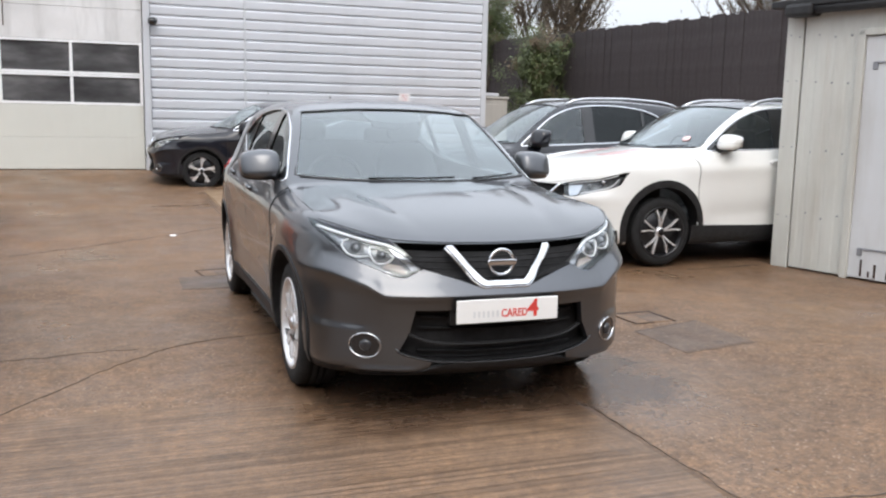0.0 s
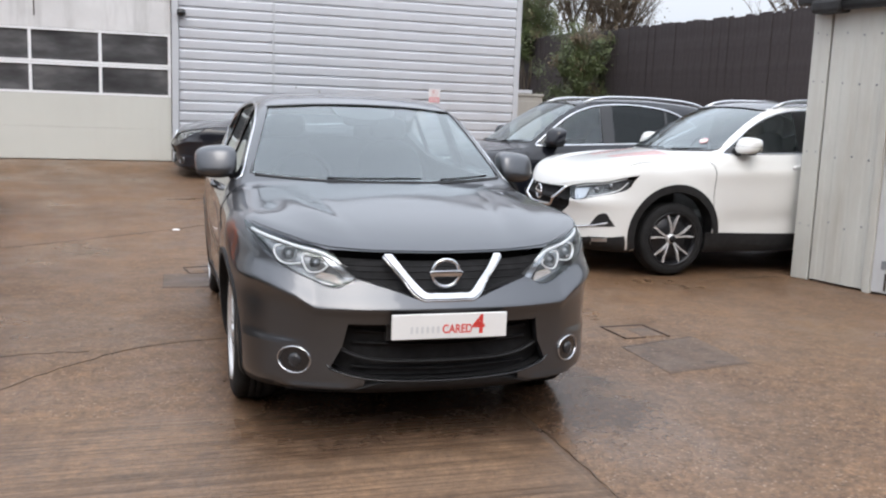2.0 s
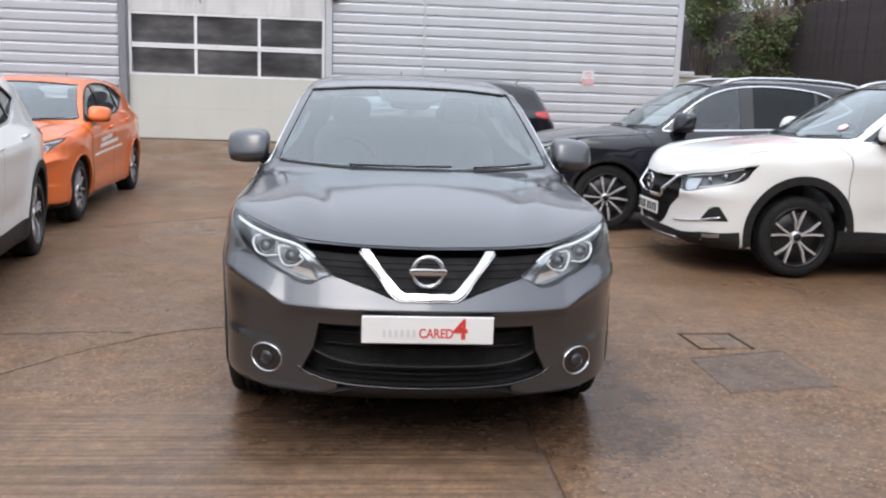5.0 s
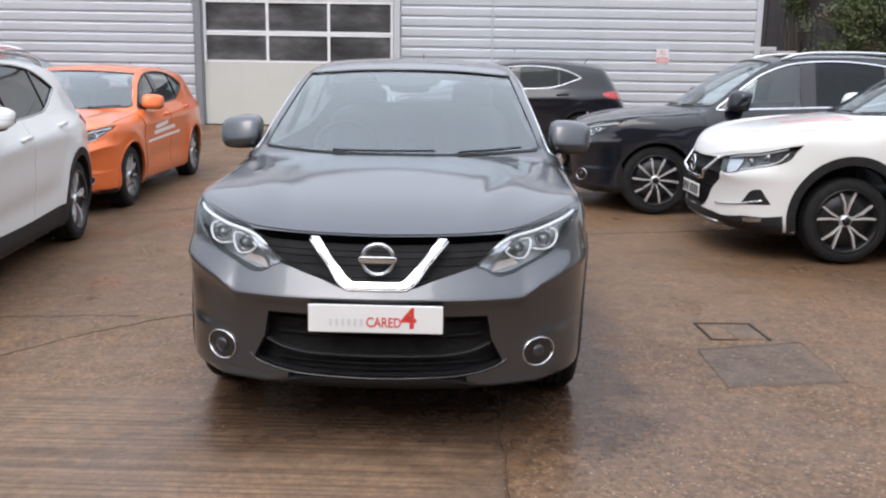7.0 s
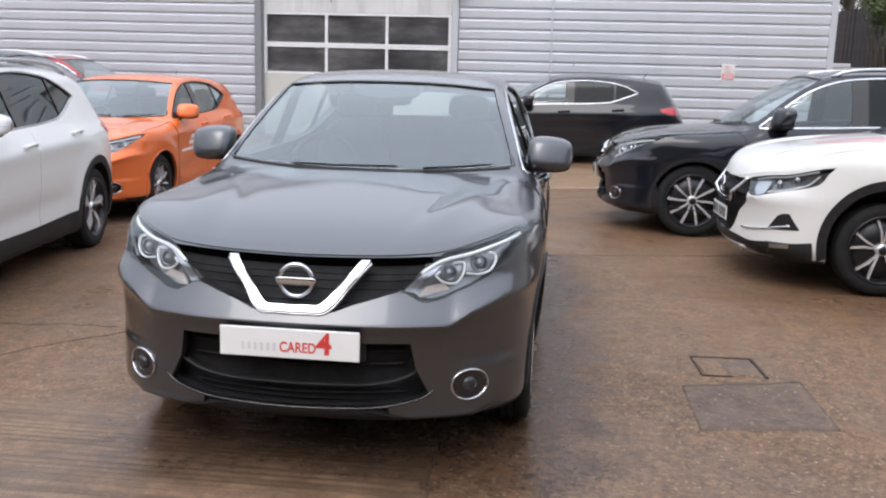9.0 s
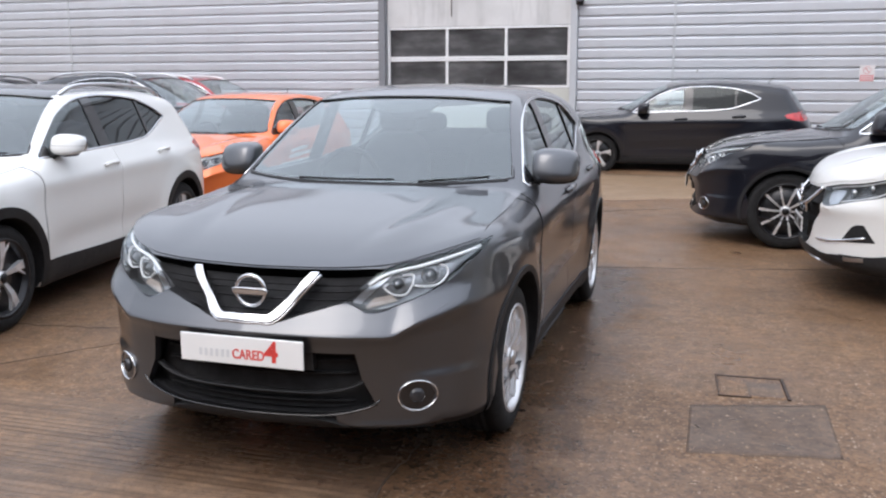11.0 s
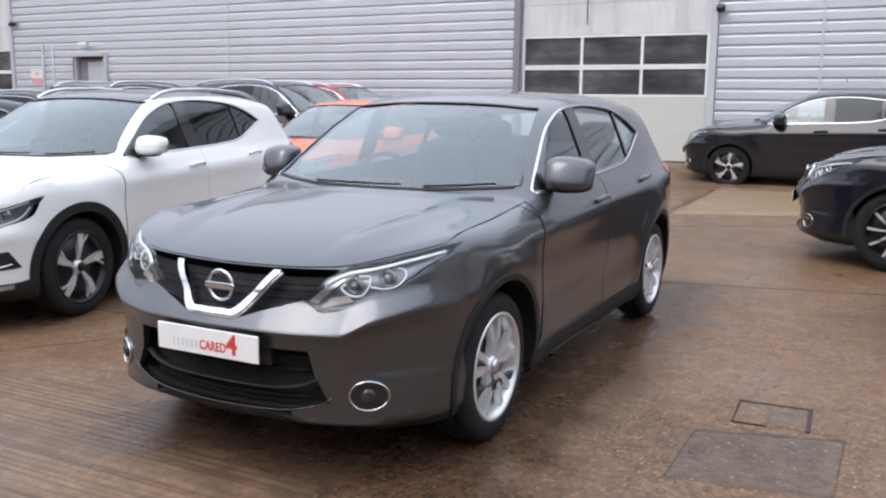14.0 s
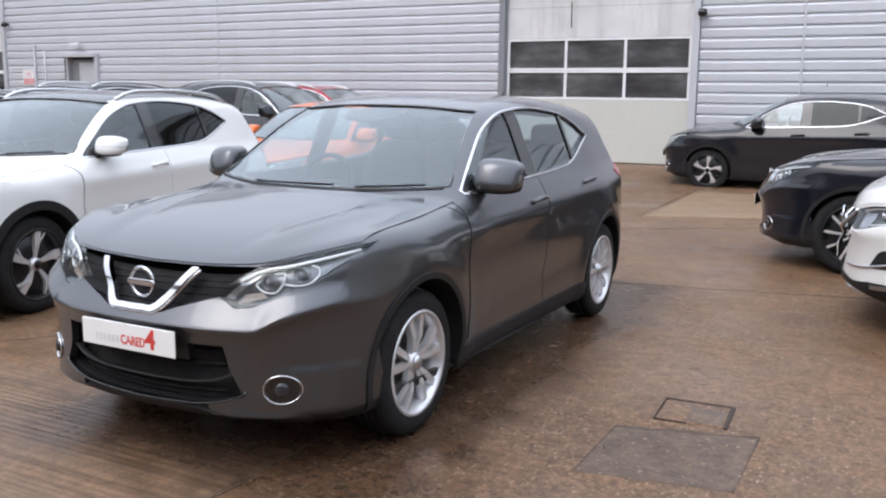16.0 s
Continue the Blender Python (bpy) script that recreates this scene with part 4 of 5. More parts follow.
    add("wheel_boss", blob((.06, .32, .09), (1.92, .37, .99), 3), TRIM, sw)
    for y in (-.37, .37):
        st = add("front_seat", blob((.52, .50, .20), (2.32, y, .58), 3.2), SEAT)
        add("backrest", blob((.20, .50, .66), (2.62, y, .92), 3.2, 20, 12, lambda p: Vector((p.x + .25 * (p.z + .33), p.y * (1 - .25 * max(0, p.z)), p.z))), SEAT, st)
        add("head_restraint", blob((.10, .27, .17), (2.82, y, 1.33), 3.2), SEAT, st)
    rs = add("rear_seat", blob((.50, 1.34, .22), (3.16, 0, .60), 4), SEAT)
    add("backrest", blob((.18, 1.34, .62), (3.45, 0, .93), 4, 24, 12, lambda p: Vector((p.x + .3 * (p.z + .3), p.y, p.z))), SEAT, rs)
    for y in (-.4, .4):
        add("head_restraint", blob((.09, .26, .15), (3.60, y, 1.28), 3.2), SEAT, rs)
    add("rear_view_mirror", blob((.03, .24, .065), (1.98, 0, 1.385), 3), TRIM)
    add("aerial", tube([(3.62, 0, sh.T0(3.62) - .005), (3.66, 0, sh.T0(3.62) + .05), (3.70, 0, sh.T0(3.62) + .09)], [.010, .005, .003]), TRIM)
    if hood_film:
        P, N = sh.on("front", [(-.50, 1.165)], .002)
        st = part("screen_sticker", lathe([(.001, .003), (.040, .003), (.043, .0)], 24, "x"), HOOD_RED, car, "round red and white sticker")
        st.matrix_basis = S @ Matrix.Translation(P[0]) @ Vector(-N[0]).to_track_quat('-X', 'Z').to_matrix().to_4x4()
        part("sticker_band", box((.003, .066, .02), (.003, 0, 0)), INK_WHITE, st)
        for s in (-1, 1):
            add("bonnet_film", patch(sh, "top", [(.62, s * .12), (.85, s * .16), (1.08, s * .22)], [(.62, s * .26), (.85, s * .40), (1.08, s * .50)], .0058, .001, 14, 8), HOOD_RED)
    if side_text:
        for z0, x0, x1, hh in ((.80, 1.75, 2.25, .05), (.735, 1.70, 2.55, .045), (.66, 1.45, 2.75, .03)):
            add("lettering_bar", patch(sh, "side", [(x0, z0), (x1, z0 + .03)], [(x0, z0 + hh), (x1, z0 + hh + .03)], .0055, .002, 14, 3, -1), INK_WHITE)
            add("lettering_bar", patch(sh, "side", [(x0, z0), (x1, z0 + .03)], [(x0, z0 + hh), (x1, z0 + hh + .03)], .0055, .002, 14, 3, 1), INK_WHITE)
    # wheels
    for x in (fx * sx, rx * sx):
        for s in (-1, 1):
            wheel(car, x, s * (.868 * sy - .105), wr, .215, rim_r, wheels, s)
    return car


# ---- materials of the yard ----
def concrete(name, ribbed=False, patched=False):
    """Wet brown concrete: exposed stones, broad stains, damp sheen."""
    m, n, l, b = material(name)
    big, mid, fine = noise_tex(n, l, .35, 6, .6), noise_tex(n, l, 2.1, 6, .65), noise_tex(n, l, 45, 3, .6)
    base = ramp(n, l, big, [(.30, (.120, .071, .041)), (.50, (.158, .092, .050)), (.72, (.206, .121, .064))])
    base = mix(n, l, ramp(n, l, mid, [(.36, (.50, .50, .50)), (.62, (0, 0, 0))]), base, (.090, .059, .040))
    base = mix(n, l, .55, base, ramp(n, l, fine, [(.3, (.30, .30, .30)), (.7, (.78, .78, .78))]), 'OVERLAY')
    clump = noise_tex(n, l, 11, 5, .7)
    base = mix(n, l, .60, base, ramp(n, l, clump, [(.35, (.26, .25, .25)), (.66, (.74, .74, .74))]), 'OVERLAY')
    grit = noise_tex(n, l, 27, 3, .75)
    base = mix(n, l, .15 if ribbed else .55, base, ramp(n, l, grit, [(.36, (.22, .22, .22)), (.64, (.80, .80, .79))]), 'OVERLAY')
    if patched:
        base = mix(n, l, .62, base, ramp(n, l, clump, [(.34, (.052, .042, .037)), (.52, (.086, .068, .058)), (.72, (.128, .094, .074))]))
    h = fine
    if ribbed:
        line = noise_tex(n, l, 34, 2, .6, (.012, 1, 1))
        base = mix(n, l, .30, base, (.128, .094, .070))
        base = mix(n, l, .62, base, ramp(n, l, line, [(.36, (.28, .28, .28)), (.5, (.49, .49, .49)), (.64, (.68, .69, .70))]), 'OVERLAY')
    else:
        tc, vo = n.new("ShaderNodeTexCoord"), n.new("ShaderNodeTexVoronoi")
        vo.inputs["Scale"].default_value = 64
        wob = n.new("ShaderNodeTexNoise")
        wob.inputs["Scale"].default_value = 90
        l.new(tc.outputs["Object"], wob.inputs[0])
        push = n.new("ShaderNodeVectorMath")
        push.operation = 'MULTIPLY_ADD'
        push.inputs[1].default_value = (.016, .016, .016)
        l.new(wob.outputs["Color"], push.inputs[0])
        l.new(tc.outputs["Object"], push.inputs[2])
        l.new(push.outputs[0], vo.inputs[0])
        sep = n.new("ShaderNodeSeparateColor")
        l.new(vo.outputs["Color"], sep.inputs[0])
        pick = n.new("ShaderNodeMath")
        pick.operation = 'MULTIPLY'
        l.new(ramp(n, l, sep.outputs[0], [(.86 if patched else .57, (0, 0, 0)), (.93 if patched else .66, (1, 1, 1))]), pick.inputs[0])
        l.new(ramp(n, l, vo.outputs["Distance"], [(.35, (1, 1, 1)), (.5, (0, 0, 0))]), pick.inputs[1])
        stones = ramp(n, l, sep.outputs[1], [(.2, (.075, .05, .034)), (.55, (.19, .122, .074)), (.85, (.27, .185, .120)), (.97, (.36, .27, .20))])
        base = mix(n, l, pick.outputs[0], base, stones)
        h = pick.outputs[0]
    # damp and the grey car's shadow, painted as one ragged darker stretch
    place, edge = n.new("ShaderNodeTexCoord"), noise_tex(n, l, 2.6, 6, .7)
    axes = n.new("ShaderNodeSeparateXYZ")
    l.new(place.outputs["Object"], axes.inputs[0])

    def calc(op, a, c):
        q = n.new("ShaderNodeMath")
        q.operation = op
        for sock, v in zip(q.inputs, (a, c)):
            if isinstance(v, (int, float)):
                sock.default_value = v
            elif v is not None:
                l.new(v, sock)
        return q.outputs[0]

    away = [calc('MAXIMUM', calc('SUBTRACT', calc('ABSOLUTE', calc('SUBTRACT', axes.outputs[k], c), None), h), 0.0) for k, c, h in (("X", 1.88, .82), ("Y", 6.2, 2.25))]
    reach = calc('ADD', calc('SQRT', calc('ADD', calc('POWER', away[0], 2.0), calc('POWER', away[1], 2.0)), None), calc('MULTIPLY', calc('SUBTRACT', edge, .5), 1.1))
    damp_and_shade = ramp(n, l, reach, [(.04, (1, 1, 1)), (.34, (0, 0, 0))])
    base = mix(n, l, damp_and_shade, base, mix(n, l, 1.0, base, (.50, .48, .48), 'MULTIPLY'))
    l.new(base, b.inputs["Base Color"])
    wet = noise_tex(n, l, .9, 5, .6)
    damp = ramp(n, l, wet, [(.34, (.24, .24, .24)), (.50, (.46, .46, .46)), (.66, (.68, .68, .68))])
    l.new(mix(n, l, damp_and_shade, damp, (.26, .26, .26)), b.inputs["Roughness"])
    b.inputs["Specular IOR Level"].default_value = .34
    add = n.new("ShaderNodeMath")
    add.operation = 'ADD'
    l.new(h, add.inputs[0])
    l.new(mid, add.inputs[1])
    bump(n, l, b, add.outputs[0], .55, .006)
    return m


def streaked(name, col, dirt, rough, metal=0.0, amount=.5, scale=1.0, coat=0.0):
    """Painted sheet with rain streaks and grime of its own shape."""
    m, n, l, b = material(name)
    st = noise_tex(n, l, 3.0 * scale, 6, .65, (1.0, 1.0, .12))
    blot = noise_tex(n, l, .7 * scale, 5, .6)
    c = mix(n, l, ramp(n, l, st, [(.48, (0, 0, 0)), (.78, (amount, amount, amount))]), col, dirt)
    c = mix(n, l, ramp(n, l, blot, [(.45, (0, 0, 0)), (.8, (amount * .6,) * 3)]), c, tuple(v * .8 for v in dirt))
    l.new(c, b.inputs["Base Color"])
    l.new(ramp(n, l, blot, [(.3, (rough * .8,) * 3), (.7, (min(1, rough * 1.25),) * 3)]), b.inputs["Roughness"])
    b.inputs["Metallic"].default_value = metal
    bump(n, l, b, noise_tex(n, l, 30, 3), .08, .004)
    return m


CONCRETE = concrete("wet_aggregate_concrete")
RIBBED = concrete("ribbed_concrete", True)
PALE_BAY = streaked("pale_concrete", (.235, .155, .09), (.14, .095, .06), .5, 0, .7, 3)
TAR = simple("tar_joint", (.062, .044, .032), .4, 0, .4, 30, .3)
IRON = simple("rusty_iron", (.055, .036, .028), .5, .5, .4, 25, .5)
PATCHING = concrete("grey_patch_concrete", False, True)
CLAD = streaked("silver_cladding", (.64, .66, .70), (.47, .48, .50), .34, .32, .35, .6)
CLAD_EDGE = streaked("flashing", (.55, .57, .60), (.40, .41, .43), .4, .2, .4)
DOOR_W = streaked("door_sheet", (.66, .66, .66), (.30, .30, .295), .45, 0, .75, .9)
DOOR_CREAM = streaked("cream_door_sheet", (.56, .565, .52), (.47, .46, .42), .45, 0, .35, .8)
FRAME_W = simple("white_frame", (.78, .79, .80), .35, 0, .05, 6)
POST_G = streaked("grey_steel_post", (.26, .27, .29), (.16, .16, .17), .45, .3, .4)
# grey mottle painted into the panes for dust and for reflections of the yard
PANE, n_, l_, b_ = material("dusty_reflection_pane")
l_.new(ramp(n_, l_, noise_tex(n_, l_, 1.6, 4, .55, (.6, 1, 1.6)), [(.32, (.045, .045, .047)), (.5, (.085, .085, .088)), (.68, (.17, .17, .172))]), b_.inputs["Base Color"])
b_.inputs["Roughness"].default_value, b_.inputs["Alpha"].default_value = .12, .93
INSIDE = simple("blotched_inner_wall", (.22, .21, .20), .8, 0, .8, .9)
SHED_W = streaked("weathered_white_sheet", (.53, .53, .49), (.33, .295, .245), .5, 0, .6, 1.2)
SHED_DOOR = streaked("pale_grey_door", (.56, .57, .58), (.38, .36, .33), .5, 0, .5, 1.2)
FENCE = streaked("dark_fence_timber", (.043, .035, .036), (.030, .026, .027), .75, 0, .6, 2.5)
BARK = streaked("bark", (.13, .105, .08), (.06, .05, .04), .85, 0, .7, 4)
LEAF = simple("leaf", (.072, .094, .030), .55, 0, .45, 3)
LEAF_BROWN = simple("dry_leaf", (.12, .085, .045), .6, 0, .4, 3)
DARK_METAL = simple("black_lamp_metal", (.02, .02, .021), .5, .2, .3, 15)
SIGN_W = simple("sign_white", (.74, .72, .72), .4, 0, .06, 9)
SIGN_R = simple("sign_red", (.58, .20, .21), .4, 0, .1, 9)
BEIGE = streaked("beige_sheet", (.42, .40, .36), (.30, .28, .25), .6, 0, .5)

# ---- ground ----
WALL_Y = 18.65
rng = random.Random(7)
CLIMB = mono([(-10, 0), (9, 0), (12, .045), (15, .10), (16.6, .145), (18.65, .30), (30, .32)])


def rise(y):
    """The yard lies level and climbs a little towards the workshop."""
    return CLIMB(np.asarray(y, float))


ys = [-400, -90, -30, -10] + list(np.arange(-5, 19.3, 0.4)) + [24, 30, 45, 90, 600]
xs = [-600, -90, -40] + list(np.arange(-26, 20.1, 1.0)) + [28, 45, 90, 600]
V = [(x, y, float(rise(y))) for y in ys for x in xs]
nx = len(xs)
Fc = [(j * nx + i, j * nx + i + 1, (j + 1) * nx + i + 1, (j + 1) * nx + i) for j in range(len(ys) - 1) for i in range(nx - 1)]
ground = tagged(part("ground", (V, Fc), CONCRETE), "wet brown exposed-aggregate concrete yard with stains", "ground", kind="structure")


def slab(name, x0, x1, fy0, fy1, mat, label, ribs=False, lift=.006, step=None):
    """A bay of concrete between two lines y(x), with a small edge; ribs are tamped furrows."""
    nxx = 44
    X = np.r_[np.linspace(x0, x1 - .24, nxx - 6), np.linspace(x1 - .2, x1, 6)] if ribs else np.linspace(x0, x1, nxx)
    if ribs:
        r = np.random.RandomState(3)
        Y = np.arange(-3.2, 4.5, .0085)
        h = np.zeros(len(Y))
        y = 0
        while y < len(Y) - 8:
            w = r.randint(3, 7)
            h[y:y + w] += r.uniform(.35, 1.0) * .0042 * np.sin(np.linspace(0, np.pi, w))
            y += w
        Vv = []
        for j, yy in enumerate(Y):
            for x in X:
                a, b = fy0(x), fy1(x)
                q = min(max(yy + .02 * math.sin(x * .7), a), b)
                k = min(1, max(0, min(q - a, b - q) / .25), max(0, (x1 - .10 - x) / .12))
                f = .5 + .5 * noise.noise(Vector((x * .8, yy * 1.2, 0)))
                Vv.append((x, q, lift + h[j] * k * (.35 + .9 * f)))
        ny = len(Y)
    else:
        ny = 14
        Vv = []
        for j in range(ny):
            for x in X:
                y = fy0(x) + (fy1(x) - fy0(x)) * j / (ny - 1)
                Vv.append((x, y, float(rise(y)) + lift))
    rim = []
    base = len(Vv)
    loop = list(range(nxx)) + [j * nxx + nxx - 1 for j in range(1, ny)] + [(ny - 1) * nxx + i for i in range(nxx - 2, -1, -1)] + [j * nxx for j in range(ny - 2, 0, -1)]
    Vv += [(Vv[i][0], Vv[i][1], Vv[i][2] - .03) for i in loop]
    Ff = [(j * nxx + i, j * nxx + i + 1, (j + 1) * nxx + i + 1, (j + 1) * nxx + i) for j in range(ny - 1) for i in range(nxx - 1)]
    m = len(loop)
    Ff += [(loop[i], base + i, base + (i + 1) % m, loop[(i + 1) % m]) for i in range(m)]
    return part(name, (Vv, Ff), mat, ground, label)


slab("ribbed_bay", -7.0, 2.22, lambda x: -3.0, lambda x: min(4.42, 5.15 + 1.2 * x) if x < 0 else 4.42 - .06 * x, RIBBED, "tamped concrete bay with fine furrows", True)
slab("pale_bay", 1.45, 3.4, lambda x: 12.1 + .38 * x, lambda x: 15.9, PALE_BAY, "pale dry concrete bay", lift=.004)
slab("patch", 3.35, 3.985, lambda x: 4.59 + .20 * (x - 3.35) + .022 * noise.noise(Vector((x * 9, 2, 0))), lambda x: 5.20 + .30 * (x - 3.35) + .020 * noise.noise(Vector((x * 9, 7, 0))), PATCHING, "grey repair patch", lift=.002)
slab("patch", .50, .95, lambda x: 7.45, lambda x: 8.05, PATCHING, "grey repair patch", lift=.005)


def joint(pts, width=.012, wob=.02, name="joint"):
    """A tar-filled joint or crack that wanders a little."""
    L = smooth_line(pts, max(12, int(14 * math.dist(pts[0], pts[-1]))))
    P = [(x + rng.uniform(-wob, wob), y + rng.uniform(-wob, wob), float(rise(y)) + .0015) for x, y in L]
    part(name, tube(P, [width * rng.uniform(.35, 1.0) for _ in P], .0028, sides=6), TAR, ground)


joint([(-6.5, 5.4), (-1.08, 9.5), (0, 10.3), (1.4, 11.4), (2.9, 12.3), (6, 14.3)], .0055)
joint([(-3.5, 5.2), (-.65, 5.52), (-.1, 5.60), (.1, 5.62)], .0045, .02, "crack")
joint([(-1.3, 3.65), (-.54, 4.53), (-.3, 4.88), (.4, 5.66), (1.6, 5.85)], .0032, .012, "crack")
joint([(2.3, 8.5), (3.76, 8.82), (6.0, 9.5)], .006, .01)
joint([(2.25, -1.0), (2.24, 2.6), (2.23, 4.40)], .0045, .012)
joint([(2.25, 2.62), (3.4, 2.45), (5.6, 2.3)], .007, .01)
joint([(1.35, 12.7), (1.42, 15.8)], .008, .008)
joint([(5.3, 7.35), (6.2, 7.42)], .009, .015, "crack")
joint([(3.71, 4.80), (3.80, 4.77)], .009, .004, "crack")
joint([(3.52, 5.06), (3.57, 5.05)], .008, .003, "crack")
joint([(3.385, 4.93), (3.40, 4.90)], .010, .003, "crack")
joint([(3.36, 5.20), (3.62, 5.27), (3.98, 5.37)], .004, .010, "crack")
# inspection cover: sunken lid in an iron frame
cover = thing("inspection_cover", "rusty iron inspection cover frame sunk in the wet concrete", "manhole cover", pose(3.645, 5.56, 0, 0, 0, 3))
part("lid", box((.31, .31, .010), (0, 0, -.0012), .002), CONCRETE, cover, "recessed concrete-filled lid")
for cx, cy, sx_, sy_ in ((0, .165, .345, .020), (-.09, -.163, .16, .007), (.168, 0, .018, .33), (-.168, 0, .007, .33)):
    part("frame", box((sx_, sy_, .022), (cx, cy, -.003), .002), IRON, cover)
part("lid_fill", box((.17, .22, .010), (.062, -.03, .0006), .003), PATCHING, cover, "grey mortar fill")
part("lifting_slot", box((.05, .012, .004), (.09, .06, .003)), TAR, cover)
litter = thing("litter", "small crumpled scrap of white paper on the concrete", "litter", pose(.62, 10.7, 0.012, 0, 0, 20))
part("paper", blob((.09, .06, .03), (0, 0, .012), 2.2, 10, 6, lambda p: p * (1 + .35 * noise.noise(p * 60))), SIGN_W, litter)
cover2 = copy_thing(cover, pose(.86, 8.22, 0, 0, 0, 8))


# ---- workshop ----
def sheet(name, x0, x1, z0, z1, parent):
    """Profiled cladding: broad flat faces over narrow troughs, running level."""
    prof = []
    k0 = math.floor((z0 - .09) / .2)
    z = .09 + .2 * k0
    while z < z1:
        prof += [(z + .000, -.003), (z + .026, -.003), (z + .034, -.038), (z + .045, -.040), (z + .165, -.042), (z + .184, -.038)]
        z += .2
    prof = [(min(max(a, z0), z1), b) for a, b in prof]
    n = 7
    V = [(x, WALL_Y + dy, z) for x in np.linspace(x0, x1, n) for z, dy in prof]
    m = len(prof)
    F = [(i * m + k, (i + 1) * m + k, (i + 1) * m + k + 1, i * m + k + 1) for i in range(n - 1) for k in range(m - 1)]
    return part(name, (V, F, False), CLAD, parent)


def wall_slab(name, x0, x1, z0, z1, parent=None):
    return part(name, box((x1 - x0, .24, z1 - z0), ((x0 + x1) / 2, WALL_Y + .124, (z0 + z1) / 2)), CLAD_EDGE, parent)


TOP = 6.6
DOORS = [(-3.24, .60), (-22.9, -19.08)]
PDOOR = (-16.50, -15.30)
wall = tagged(wall_slab("wall_north", .60, 7.75, .0, TOP), "silver-grey profiled metal cladding wall of a workshop", "wall", kind="structure")
for a, b, c, d in ((-15.30, -3.24, 0, TOP), (-19.08, -16.50, 0, TOP), (-34, -22.9, 0, TOP), (-3.24, .60, 4.4, TOP), (-22.9, -19.08, 4.4, TOP), (-16.50, -15.30, 2.52, TOP)):
    wall_slab("wall_panel", a, b, c, d, wall)
for a, b, c, d in ((.74, 2.535, .25, TOP), (2.565, 7.70, .25, TOP), (-11.0, -3.40, .25, TOP), (-15.22, -11.03, .25, TOP), (-19.0, -16.58, .25, TOP), (-16.58, -15.22, 2.62, TOP), (-34, -23.0, .25, TOP), (-3.40, .74, 4.5, TOP), (-23.0, -19.0, 4.5, TOP)):
    sheet("cladding_sheet", a, b, c, d, wall)
for x in (2.55, -11.015):
    part("cover_strip", box((.05, .012, TOP - .3), (x, WALL_Y - .044, TOP / 2 + .15), .003), CLAD_EDGE, wall)
part("corner_flashing", box((.12, .30, TOP), (7.76, WALL_Y + .09, TOP / 2), .006), CLAD_EDGE, wall)
part("side_wall", box((.24, 14, TOP), (7.62, WALL_Y + 7.25, TOP / 2)), CLAD, wall)
part("end_wall", box((.24, 14, TOP), (-33.9, WALL_Y + 7.25, TOP / 2)), CLAD, wall)
part("back_wall", box((42, .24, TOP), (-13.1, WALL_Y + 14.4, TOP / 2)), CLAD, wall)
tagged(part("roof", box((42.2, 14.9, .25), (-13.1, WALL_Y + 7.2, TOP + .12)), CLAD_EDGE), "flat grey workshop roof", "roof", kind="structure")
part("bracket", box((.34, .07, .07), (7.98, WALL_Y + .02, 1.98), .008), CLAD_EDGE, wall)
part("bolt", box((.014, .02, .05), (3.0, WALL_Y - .05, 1.86), .003), DARK_METAL, wall)


def section_door(name, x0, x1):
    """A sectional workshop door: solid leaves, two glazed leaves of three panes."""
    g = float(rise(WALL_Y))
    dr = tagged(new(name), "white sectional workshop door with two rows of dark panes", "garage door", kind="structure")
    y = WALL_Y + .05
    w, cx = x1 - x0, (x0 + x1) / 2
    for z0, z1, mat in ((g + .02, .9275, DOOR_CREAM), (.9285, 1.545, DOOR_CREAM), (2.765, 3.37, DOOR_W), (3.376, 4.0, DOOR_W), (4.006, 4.4, DOOR_W)):
        part("leaf", box((w - .03, .05, z1 - z0), (cx, y, (z0 + z1) / 2), .004), mat, dr)
    cols = np.linspace(x0 + .075, x1 - .075, 4)
    for z0, z1 in ((1.55, 2.125), (2.130, 2.76)):
        b = .045
        leaf = part("glazed_leaf", box((w - .03, .05, b), (cx, y, z0 + b / 2), .003), FRAME_W, dr, "white framed glazed leaf")
        part("rail", box((w - .03, .05, b), (cx, y, z1 - b / 2), .003), FRAME_W, leaf)
        for k, x in enumerate([x0 + .045, cols[1], cols[2], x1 - .045]):
            part("mullion", box((.055, .052, z1 - z0 - 2 * b), (x, y, (z0 + z1) / 2), .003), FRAME_W, leaf)
        for k in range(3):
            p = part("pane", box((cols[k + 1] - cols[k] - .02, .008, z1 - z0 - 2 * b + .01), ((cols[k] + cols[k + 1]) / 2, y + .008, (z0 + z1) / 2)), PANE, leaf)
    part("bottom_seal", box((w - .03, .04, .03), (cx, y, g + .008), .003), TAR, dr)
    for x in (x0 - .07, x1 + .065):
        part("jamb", box((.13, .16, 4.4 - g), (x, WALL_Y - .02, (4.4 + g) / 2), .006), POST_G if x < cx else CLAD_EDGE, dr)
    part("head", box((w + .3, .16, .12), (cx, WALL_Y - .018, 4.46), .005), CLAD_EDGE, dr)
    part("leaf_mark", box((.022, .006, .50), (cx - .52, y - .028, 3.22)), TAR, dr)
    # inner wall dimly seen; its blotches are painted for reflections in the panes
    part("inner_wall", box((w + 4, .1, 4.6), (cx, WALL_Y + 5, 2.3)), INSIDE, dr, "inner workshop wall with blotches painted in place of reflections")
    return dr


